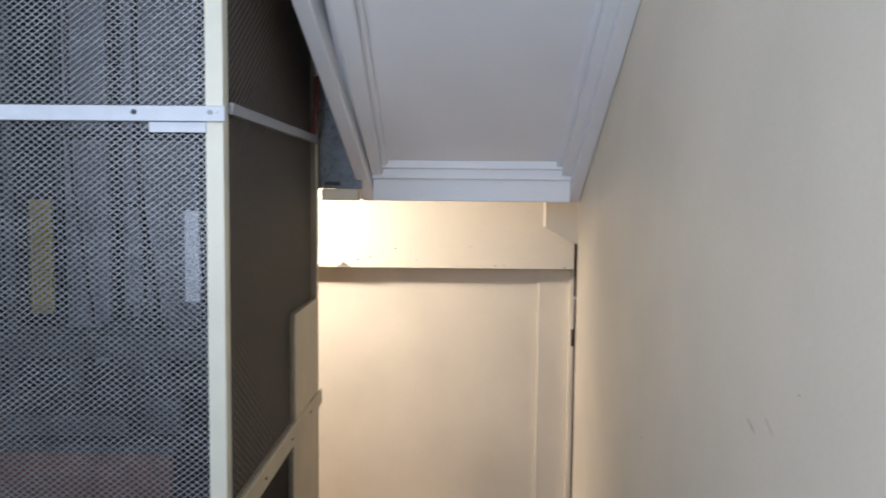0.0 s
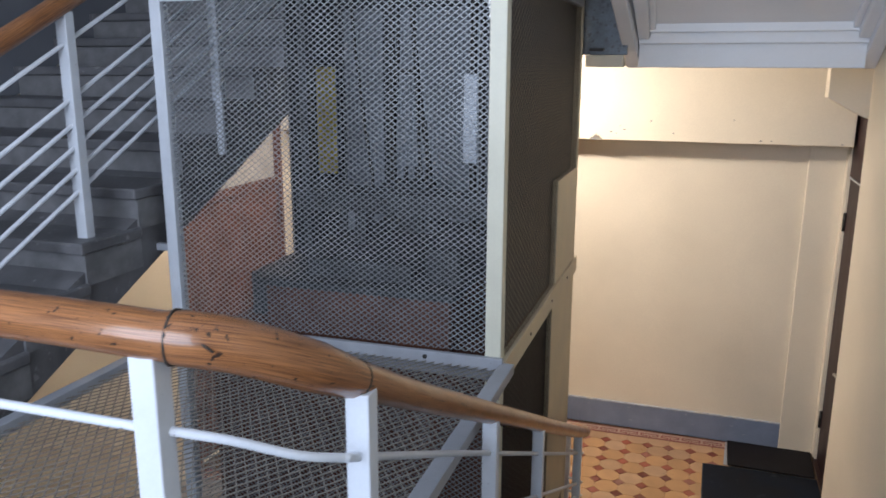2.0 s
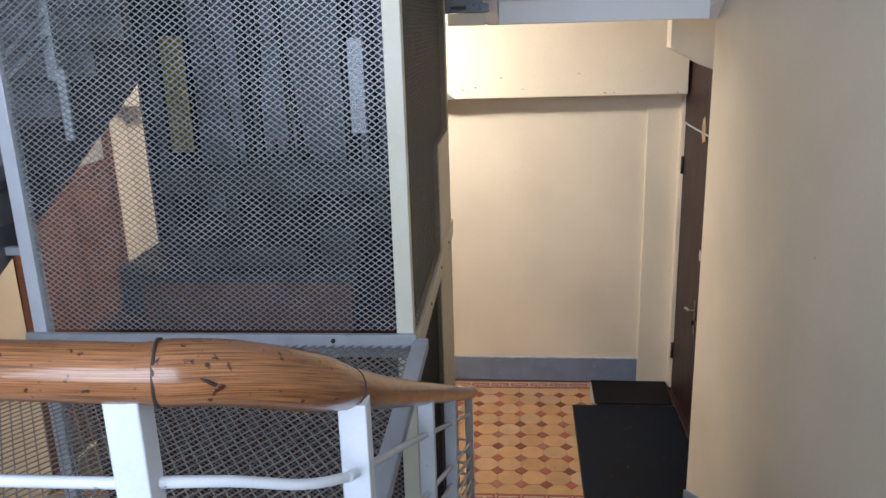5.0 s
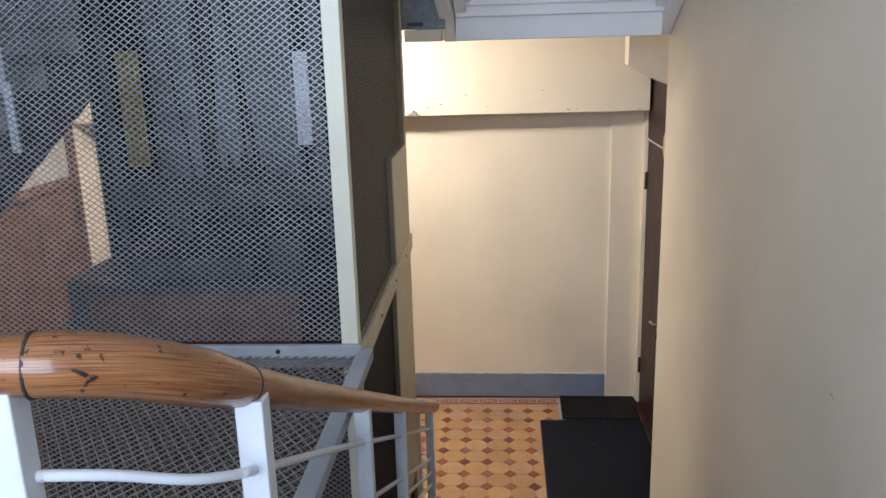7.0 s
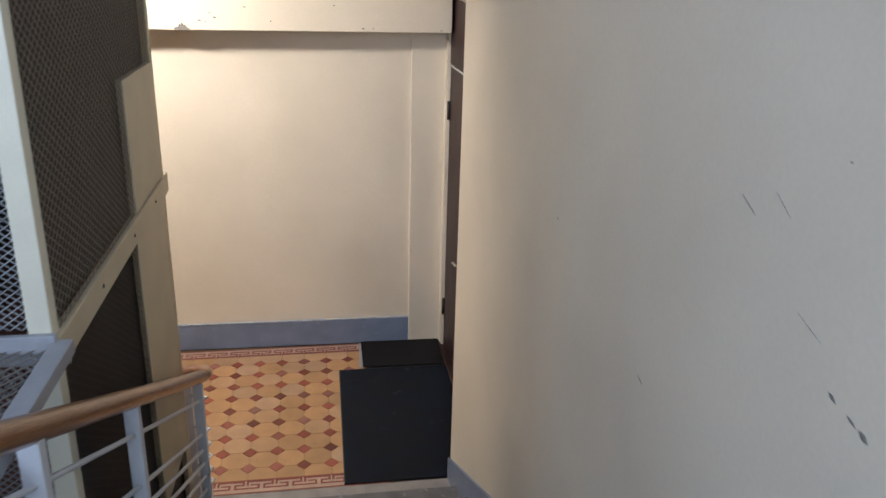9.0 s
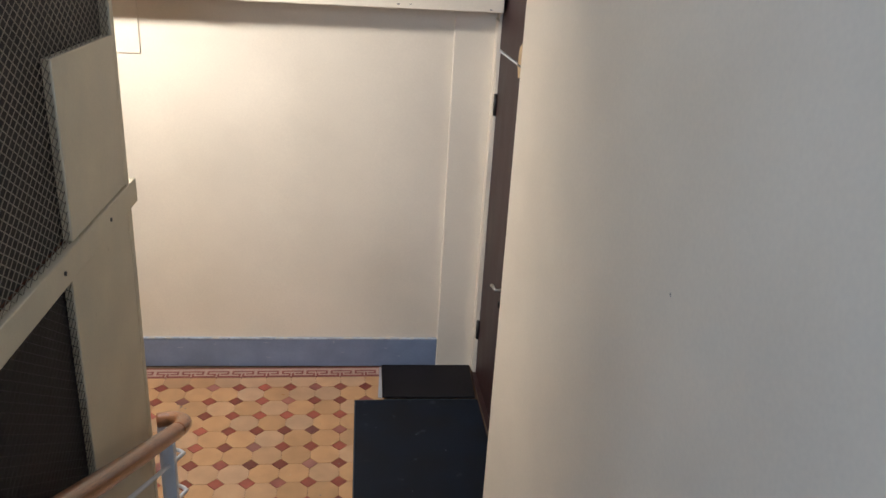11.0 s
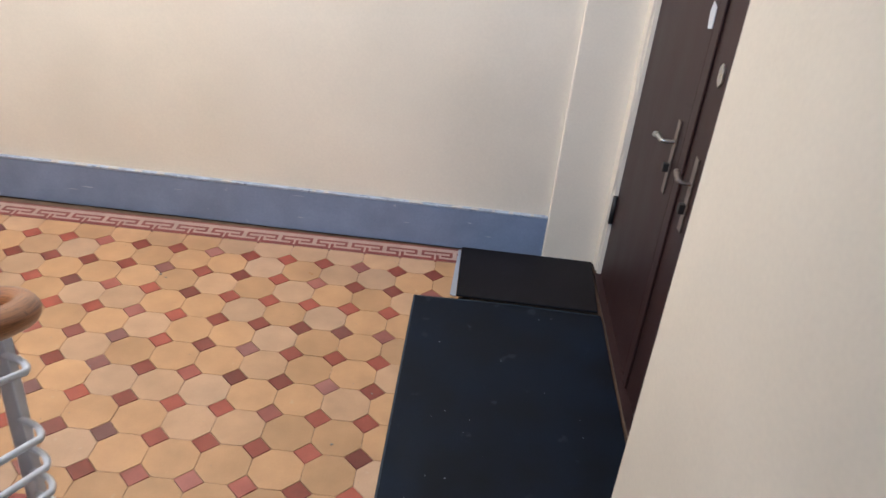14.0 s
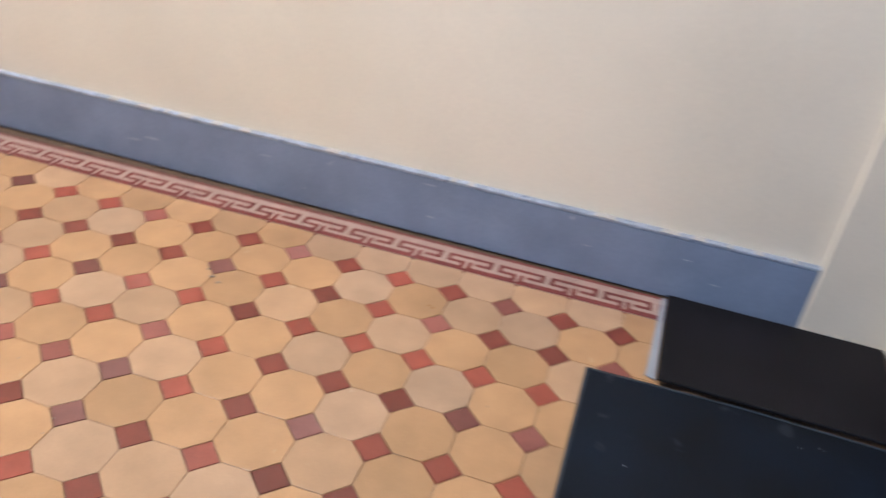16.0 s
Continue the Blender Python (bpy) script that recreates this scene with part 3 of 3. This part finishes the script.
for k in range(130):
    i = random.randrange(10, 54) if k % 3 else random.randrange(28, 48)
    p, d = hp[i], (hp[i + 1] - hp[i]).normalized()
    side = d.cross(Vector((0, 0, 1))).normalized()
    up = side.cross(d)
    a = random.uniform(0.6, 2.9)
    out = math.cos(a) * side + math.sin(a) * up
    c = p + out * (rad[i] - 0.0012)
    t = (d * random.uniform(0.2, 1) + out.cross(d) * random.uniform(-1, 1)).normalized() * random.uniform(0.0015, 0.007)
    part("scratch", tube([c - t, c + t], random.uniform(0.0005, 0.0013), 5), IRON, rail)
c0 = hp[30] + Vector((0.0, -0.040, 0.016))
part("scratch", tube([c0 + Vector((-0.035, -0.001, 0.006)), c0, c0 + Vector((0.028, 0.001, -0.016))], 0.0022, 6), IRON, rail, "long dark gouge")


def rail_z(y):
    return np.interp(y, [p[1] for p in H[5:]] + [4.44], [p[2] for p in H[5:]] + [0.915])


def post(x, y, z0, z1, parent, w=0.023, d=0.021):
    part("post", boxes((x - w, x + w, y - d, y + d, z0, z1), bevel=0.003), GREY_WHITE, parent)


for x in (-0.905, -1.95):
    post(x, 0.864, LANDING - 0.18, 2.692, rail)
for y in (1.135, 2.09, 2.90, 4.17):
    post(-0.68, y, max(-0.02, line(y) - 0.05), float(rail_z(y)) - 0.022, rail)
post(-0.788, 4.515, -0.002, 0.875, rail, 0.018, 0.018)
for dz in BARS:
    z0 = 2.70 - dz
    pts = [(-2.1, 0.864, z0), (-1.5, 0.864, z0), (-1.0, 0.864, z0), (-0.905, 0.866, z0), (-0.81, 0.92, z0 - 0.03), (-0.73, 0.985, z0 - 0.075), (-0.685, 1.06, z0 - 0.11), (-0.68, 1.14, z0 - 0.148)]
    pts += [(-0.68, y, float(rail_z(y)) - dz) for y in (1.8, 2.6, 3.4, 4.1, 4.38)]
    ze = float(rail_z(4.38)) - dz
    pts += [(-0.685, 4.425, ze - 0.025), (-0.708, 4.464, ze - 0.04), (-0.74, 4.488, ze - 0.047), (-0.776, 4.500, ze - 0.05)]
    part("bar", tube(smooth_path(pts, 4), 0.0085, 8), GREY_WHITE, rail)

rail2 = thing("stair_railing", "pale grey chipped steel railing beside the rising flight", "railing", "stair railings")
k = RISE / GOING
top = lambda y: LANDING + RISE + (y - 1.25) * k + 0.79
part("handrail", tube(smooth_path([(-2.30, 0.95, top(1.2)), (-2.30, 1.2, top(1.25)), (-2.30, 2.0, top(2.0)), (-2.30, 3.3, top(3.3)), (-2.30, 4.6, top(4.6))], 6), 0.036, 14), OAK, rail2, "worn varnished oak handrail")
for y in (1.36, 2.27, 3.19, 4.1):
    post(-2.30, y, LANDING + RISE * (int((y - 1.25) / GOING) + 1) - 0.002, top(y) - 0.03, rail2)
for dz in BARS:
    part("bar", tube([(-2.30, 1.3, top(1.3) - dz), (-2.30, 4.5, top(4.5) - dz)], 0.0085, 8), GREY_WHITE, rail2)

# ---- the double door and its fittings ----
door = tagged(new("door_1"), "dark brown painted double door, closed, with steel handles", "door", "", "structure")
leaf = part("far_leaf", boxes((0.956, 1.0, 5.646, 6.418, 0.01, 2.30), bevel=0.004), DOOR, door)
leaf2 = part("near_leaf", boxes((0.956, 1.0, 4.804, 5.618, 0.01, 2.30), bevel=0.004), DOOR, door)
part("meeting_strip", boxes((0.947, 0.956, 5.552, 5.620, 0.012, 2.295), bevel=0.004), DOOR, door)
part("transom", boxes((0.950, 1.0, 4.804, 6.418, 2.318, 2.995), bevel=0.004), DOOR, door, "dark brown panel over the door")
part("torn_seal", boxes((0.946, 0.955, 4.81, 6.41, 2.303, 2.314)), GREY_WALL, door, "pale strip over the door")
part("chipped_patch", prism([(5.72, 2.26), (5.79, 2.24), (5.83, 2.30), (5.81, 2.40), (5.76, 2.43), (5.73, 2.36)], "x", 0.946, 0.951), CHIP, door, "bare chipped wood")
for z in (0.29, 1.90):
    part("hinge", tube([(0.946, 6.412, z), (0.946, 6.412, z + 0.14)], 0.011, 10), IRON, door)
part("handle_plate", boxes((0.950, 0.9555, 5.716, 5.752, 0.78, 1.055), bevel=0.0024), DULL, leaf, "grimy steel handle plate")
part("lever", tube(smooth_path([(0.955, 5.735, 0.975), (0.915, 5.735, 0.975), (0.905, 5.75, 0.975), (0.905, 5.80, 0.972), (0.908, 5.85, 0.955)], 5), [0.008] * 10 + [0.009] * 5 + [0.011] * 6, 10), CHROME, leaf)
part("lock_cylinder", boxes((0.93, 0.951, 5.725, 5.748, 0.862, 0.895), bevel=0.003), IRON, leaf)
part("handle_plate", boxes((0.950, 0.9555, 5.424, 5.462, 0.78, 1.04), bevel=0.0024), DULL, leaf2, "grimy steel handle plate")
part("lever", tube(smooth_path([(0.955, 5.443, 0.95), (0.93, 5.443, 0.95), (0.915, 5.452, 0.953), (0.912, 5.475, 0.96), (0.914, 5.50, 0.966)], 5), [0.007] * 10 + [0.011] * 11, 10), DULL, leaf2, "ribbed steel lever")
part("lock_cylinder", boxes((0.93, 0.951, 5.43, 5.453, 0.845, 0.88), bevel=0.003), IRON, leaf2)
part("escutcheon", prism([(5.420, 1.288), (5.443, 1.268), (5.466, 1.288), (5.466, 1.325), (5.443, 1.345), (5.420, 1.325)], "x", 0.950, 0.9558, 0.001), CHROME, leaf2, "pale six-sided keyhole plate")
part("sticker", prism([(5.655, 1.39), (5.70, 1.38), (5.715, 1.43), (5.70, 1.465), (5.66, 1.455)], "x", 0.953, 0.9572), GREY_WALL, leaf, "pale paper sticker")
random.seed(3)
jag = [(6.44 + 0.008 * math.sin(7 * z) + random.uniform(-0.006, 0.006), z) for z in np.arange(0.02, 2.5, 0.06)]
structure("plaster_edge", prism([(FAR - 0.029, 0.01)] + [(float(a) - 0.012, float(b)) for a, b in jag] + [(FAR - 0.029, 2.5)], "x", DOOR_X - 0.012, DOOR_X - 0.001), CREAM, "ragged cream plaster edge beside the door", "plaster")
structure("threshold", boxes((0.925, 1.0, 4.80, 6.42, -0.01, 0.009), bevel=0.003), DOOR, "dark brown door threshold", "threshold")

door2 = tagged(new("door_2"), "red-brown painted double door with a pale transom, closed", "door", "", "structure")
for ya, yb in ((4.80, 5.495), (5.505, 6.20)):
    lf = part("leaf", boxes((LEFT - 0.07, LEFT - 0.03, ya, yb, 0.01, 2.06), bevel=0.004), SHAFT_RED, door2)
    for za, zb in ((0.2, 0.9), (1.05, 1.9)):
        part("panel", boxes((LEFT - 0.03, LEFT - 0.018, ya + 0.12, yb - 0.12, za, zb), bevel=0.005), SHAFT_RED, lf)
for spec in ((LEFT - 0.08, LEFT + 0.01, 4.752, 4.798, 0, 2.99), (LEFT - 0.08, LEFT + 0.01, 6.202, 6.248, 0, 2.99), (LEFT - 0.08, LEFT + 0.008, 4.80, 6.20, 2.07, 2.13)):
    part("frame", boxes(spec, bevel=0.003), SHAFT_RED, door2)
part("transom_pane", boxes((LEFT - 0.06, LEFT - 0.05, 4.80, 6.20, 2.132, 2.99)), PALE, door2, "pale painted transom")

# ---- mats ----
big = thing("floor_mat", "large black rubber mat lying on the tiles before the door", "mat", "mats")
part("sheet", prism([(0.05, 4.63), (0.70, 4.63), (0.70, 4.70), (0.905, 4.70), (0.915, 6.05), (0.50, 6.068), (0.075, 6.062)], "z", 0.0025, 0.011, 0.003), RUBBER, big)
part("rim", prism([(0.051, 4.64), (0.058, 4.64), (0.083, 6.055), (0.076, 6.055)], "z", 0.0108, 0.0128), RUBBER_EDGE, big, "worn raised rim")
part("rim", prism([(0.09, 6.050), (0.50, 6.056), (0.90, 6.040), (0.90, 6.047), (0.50, 6.063), (0.09, 6.057)], "z", 0.0108, 0.0126), RUBBER_EDGE, big, "worn raised rim")
small = thing("floor_mat", "small thick black doormat lying against the skirting", "mat", "mats")
part("sheet", prism([(0.265, 6.078), (0.90, 6.062), (0.918, 6.50), (0.275, 6.512)], "z", 0.0125, 0.024, 0.004), RUBBER_BLACK, small)
part("backing_edge", prism([(0.235, 6.10), (0.263, 6.09), (0.273, 6.51), (0.26, 6.51)], "z", 0.0025, 0.007, 0.001), FRAME_GREY, small, "grey worn backing edge")

# ---- lamp, chips and marks ----
bits = bmesh.new()
random.seed(31)
for x, y, r in [(-0.12, 5.10, 0.006), (-1.05, 6.02, 0.008), (-1.02, 6.0, 0.006), (-1.08, 6.05, 0.005), (-0.02, 5.38, 0.004)] + [(random.uniform(-1.6, 0.0), random.uniform(4.8, 6.35), random.uniform(0.0012, 0.0025)) for _ in range(26)]:
    prism([(x - r, y), (x - 0.3 * r, y - 0.8 * r), (x + r, y - 0.3 * r), (x + 0.6 * r, y + 0.7 * r)], "z", 0.0004, 0.0015 + 0.2 * r, bm=bits)
tagged(link("floor_crumbs", bits, SCUFF), "dark crumbs of dirt scattered on the tiles", "dirt", "", "stuff")
flecks = bmesh.new()
for _ in range(16):
    x, y, r = random.uniform(0.12, 0.86), random.uniform(4.75, 6.0), random.uniform(0.0008, 0.002)
    a = random.uniform(0, 3)
    c, d = r * math.cos(a), r * math.sin(a)
    prism([(x - 2 * c, y - 2 * d), (x + d * 0.5, y - c * 0.5), (x + 2 * c, y + 2 * d), (x - d * 0.5, y + c * 0.5)], "z", 0.0112, 0.0122, bm=flecks)
tagged(link("mat_dust", flecks, FRAME_GREY), "pale dust flecks on the rubber mat", "dust", "", "stuff")
lamp = thing("tube_lamp", "white fluorescent tube lamp fixed under the landing ceiling", "lamp")
part("housing", prism([(4.80, 3.459), (4.80, 3.40), (4.85, 3.365), (4.92, 3.40), (4.92, 3.459)], "x", -2.45, -1.25, 0.004), SOFFIT, lamp)
part("tube", tube([(-2.42, 4.875, 3.335), (-1.28, 4.875, 3.335)], 0.013, 12), GLOBE, lamp, "glowing glass tube")
for x in (-2.44, -1.28):
    part("tube_holder", boxes((x, x + 0.02, 4.858, 4.892, 3.318, 3.392), bevel=0.003), SOFFIT, lamp)
gap = thing("gap_panel", "blue-grey metal panel with a small fitting beside the soffit", "panel")
part("sheet", boxes((-0.80, -0.54, 4.38, 4.40, 3.17, 4.4), bevel=0.003), BLUE_METAL, gap)
part("fitting", boxes((-0.74, -0.66, 4.34, 4.379, 3.19, 3.205), bevel=0.003), IRON, gap)
part("red_wire", tube([(-0.755, 4.1, 3.45), (-0.745, 4.12, 3.6), (-0.75, 4.15, 3.75)], 0.012, 8), RED, gap, "red cable")
part("ledge", boxes((-0.76, -0.56, 4.36, 4.46, 3.105, 3.168), bevel=0.004), CREAM, gap, "cream ledge")
tagged(link("wall_cover", boxes((-1.62, -1.255, FAR - 0.012, FAR - 0.0005, 2.185, 2.52), bevel=0.003), CREAM), "cream painted flat cover plate on the wall", "cover plate").matrix_world = ASKEW
skirting = bpy.data.objects["baseboard_north"]
random.seed(17)
for q in range(24):
    x, w = random.uniform(-1.8, 0.6), random.uniform(0.008, 0.035)
    z = 0.2285 if q % 3 else random.uniform(0.03, 0.2)
    hgt = random.uniform(0.0012, 0.003)
    part("paint_chip", prism([(x - w, z), (x - 0.4 * w, z + hgt), (x + 0.3 * w, z + 0.6 * hgt), (x + w, z), (x + 0.2 * w, z - hgt)], "y", FAR - 0.0262 if q % 3 else FAR - 0.0228, FAR - 0.0005), PALE if q % 3 else BLUE_PALE, skirting)
foot = bpy.data.objects["pilaster"]
for q in range(9):
    x, w = 0.69 + 0.026 * q, random.uniform(0.008, 0.02)
    part("plaster_flake", prism([(x - w, 0.004), (x - 0.3 * w, random.uniform(0.012, 0.03)), (x + 0.5 * w, random.uniform(0.01, 0.025)), (x + w, 0.004)], "y", FAR - 0.034, FAR - 0.0285), PALE if q % 2 else CREAM, foot)
wall = bpy.data.objects["wall_bulkhead"]
random.seed(8)
for x, z in ((-0.73, 2.66), (-0.70, 2.63), (-0.33, 2.61), (0.298, 2.57), (0.37, 2.572), (-0.76, 2.60), (-0.80, 2.61), (0.1, 2.72), (-0.5, 2.70), (0.85, 2.56)):
    r = random.uniform(0.003, 0.006)
    part("chip", prism([(x - r * 2, z), (x - r, z + r), (x + r * 1.6, z + r * 0.6), (x + r * 2, z - r * 0.4), (x, z - r)], "y", FAR - 0.2825, FAR - 0.2795), SCUFF, wall)
part("torn_plaster", prism([(-0.965, 2.546), (-0.960, 2.562), (-0.937, 2.566), (-0.930, 2.586), (-0.923, 2.570), (-0.913, 2.596), (-0.905, 2.570), (-0.893, 2.580), (-0.887, 2.562), (-0.865, 2.554), (-0.860, 2.546)], "y", FAR - 0.30, FAR - 0.279), SCUFF, wall, "torn plaster chip")
wall = bpy.data.objects["wall_east_stair"]
for y, z, ln, an, w in ((1.85, 2.61, 0.029, -26, 0.0018), (1.745, 2.64, 0.029, -32, 0.0008), (1.455, 2.37, 0.013, -22, 0.006), (1.485, 2.378, 0.013, -20, 0.0025), (1.535, 2.39, 0.011, -25, 0.004), (2.93, 2.237, 0.005, -60, 0.003), (1.6, 2.75, 0.003, -20, 0.002), (1.62, 2.47, 0.036, -18, 0.0006), (0.9, 2.9, 0.010, -30, 0.002), (2.2, 2.05, 0.016, -20, 0.0015)):
    c, sn = math.cos(radians(an)) * ln, math.sin(radians(an)) * ln
    part("scuff", prism([(y - c, z + sn), (y - w, z - w), (y + c * 0.3, z - sn * 0.3 - w), (y + c, z - sn), (y + c * 0.2, z - sn * 0.2 + w), (y - c * 0.4, z + sn * 0.4 + w)], "x", RIGHT - 0.0012, RIGHT + 0.001), SCUFF if w > 0.0022 else FAINT, wall)

# ---- the tiled floor ----
floor = bpy.data.objects["floor_landing"]
P, TX, TY, G = 0.1725, -0.0194, 6.256, 0.0009
CUT = 0.283 * P
NEAR_EDGE, FAR_EDGE = 4.757, 6.386


def clip(poly, lo, hi, axis=1):
    for edge, sgn in ((lo, 1), (hi, -1)):
        out = []
        for i, a in enumerate(poly):
            b = poly[(i + 1) % len(poly)]
            da, db = sgn * (a[axis] - edge), sgn * (b[axis] - edge)
            if da >= 0:
                out.append(a)
            if da * db < 0:
                t = da / (da - db)
                out.append((a[0] + t * (b[0] - a[0]), a[1] + t * (b[1] - a[1])))
        poly = out
    return poly


def tile_mesh(name, poly, material):
    bm = bmesh.new()
    cx, cy = sum(p[0] for p in poly) / len(poly), sum(p[1] for p in poly) / len(poly)
    rings = []
    for f, z in ((1.0, -0.006), (1.0, -0.0006), (0.985, 0.0)):
        rings.append([bm.verts.new((cx + (x - cx) * f, cy + (y - cy) * f, z)) for x, y in poly])
    for a, b in zip(rings, rings[1:]):
        for i in range(len(poly)):
            j = (i + 1) % len(poly)
            bm.faces.new((a[i], a[j], b[j], b[i]))
    bm.faces.new(rings[-1])
    bmesh.ops.recalc_face_normals(bm, faces=bm.faces[:])
    me = bpy.data.meshes.new(name)
    bm.to_mesh(me)
    bm.free()
    me.materials.append(material)
    return me


h, c = P / 2 - G, CUT + G
OCT_POLY = [(-h + c, -h), (h - c, -h), (h, -h + c), (h, h - c), (h - c, h), (-h + c, h), (-h, h - c), (-h, -h + c)]
DIA_POLY = [(0, -CUT + G), (CUT - G, 0), (0, CUT - G), (-CUT + G, 0)]
oct_full, dia_full = tile_mesh("octagon", OCT_POLY, OCT), tile_mesh("diamond", DIA_POLY, DIAMOND)
random.seed(21)


def lay(name, poly, full, material, x, y):
    lo, hi = NEAR_EDGE - y, FAR_EDGE - y
    ys = [p[1] for p in poly]
    if max(ys) <= lo + 0.004 or min(ys) >= hi - 0.004:
        return
    whole = min(ys) >= lo and max(ys) <= hi
    ob = new(name, full if whole else tile_mesh(name, clip(poly, lo, hi), material))
    ob.location = (x, y, random.uniform(-0.0004, 0.0004))
    ob.parent = floor


for i in range(-20, 3):
    for j in range(-10, 2):
        x, y = TX + i * P, TY + j * P
        if x < 0.29 and LEFT < x:
            lay("diamond_tile", DIA_POLY, dia_full, DIAMOND, x, y)
        if x + P / 2 < 0.33 and LEFT < x:
            lay("octagon_tile", OCT_POLY, oct_full, OCT, x + P / 2, y + P / 2)
# grout-dark instead of tile colour: paints the shade in the slits round the mats
structure("floor_under_mats", boxes((0.33, 0.94, 4.645, 6.51, -0.006, -0.0005)), GROUT, "floor under the mats, coloured dark for the shaded gaps round them", "floor")

MEANDER = [[(0.04, 0.62), (0.04, 0.87), (0.90, 0.87), (0.90, 0.63), (0.62, 0.63), (0.62, 0.37), (0.96, 0.37)], [(-0.04, 0.37), (0.42, 0.37), (0.42, 0.63), (0.18, 0.63)]]


def key_mesh(name, w, d, flip):
    bm = bmesh.new()
    t = 0.0070

    def seg(a, b):
        (ax, ay), (bx, by) = a, b
        if flip:
            ay, by = 1 - ay, 1 - by
        boxes((min(ax, bx) * w - t, max(ax, bx) * w + t, min(ay, by) * d - t, max(ay, by) * d + t, 0.0001, 0.0006), bm=bm)

    for run in MEANDER:
        for a, b in zip(run, run[1:]):
            seg(a, b)
    me = bpy.data.meshes.new(name)
    bm.to_mesh(me)
    bm.free()
    me.materials.append(KEY_RED)
    return me


for y0, y1, flip in ((4.624, 4.755, False), (6.388, 6.518, True)):
    d = y1 - y0
    km = key_mesh("key_pattern", P, d, flip)
    bm = boxes((0, P - 0.0012, 0, d, -0.006, 0.0))
    tm = bpy.data.meshes.new("border_tile")
    bm.to_mesh(tm)
    bm.free()
    tm.materials.append(KEY_PALE)
    for i in range(-21, 2):
        x = TX + i * P
        tile = new("border_tile", tm)
        tile.location, tile.parent = (x, y0, random.uniform(-0.0003, 0.0003)), floor
        pat = new("key_pattern", km)
        pat.parent = tile
    for yy in (y0 + 0.006, y1 - 0.006):
        part("border_line", boxes((LEFT + 0.05, 0.33, yy - 0.0055, yy + 0.0055, 0.0005, 0.0009)), KEY_RED, floor)
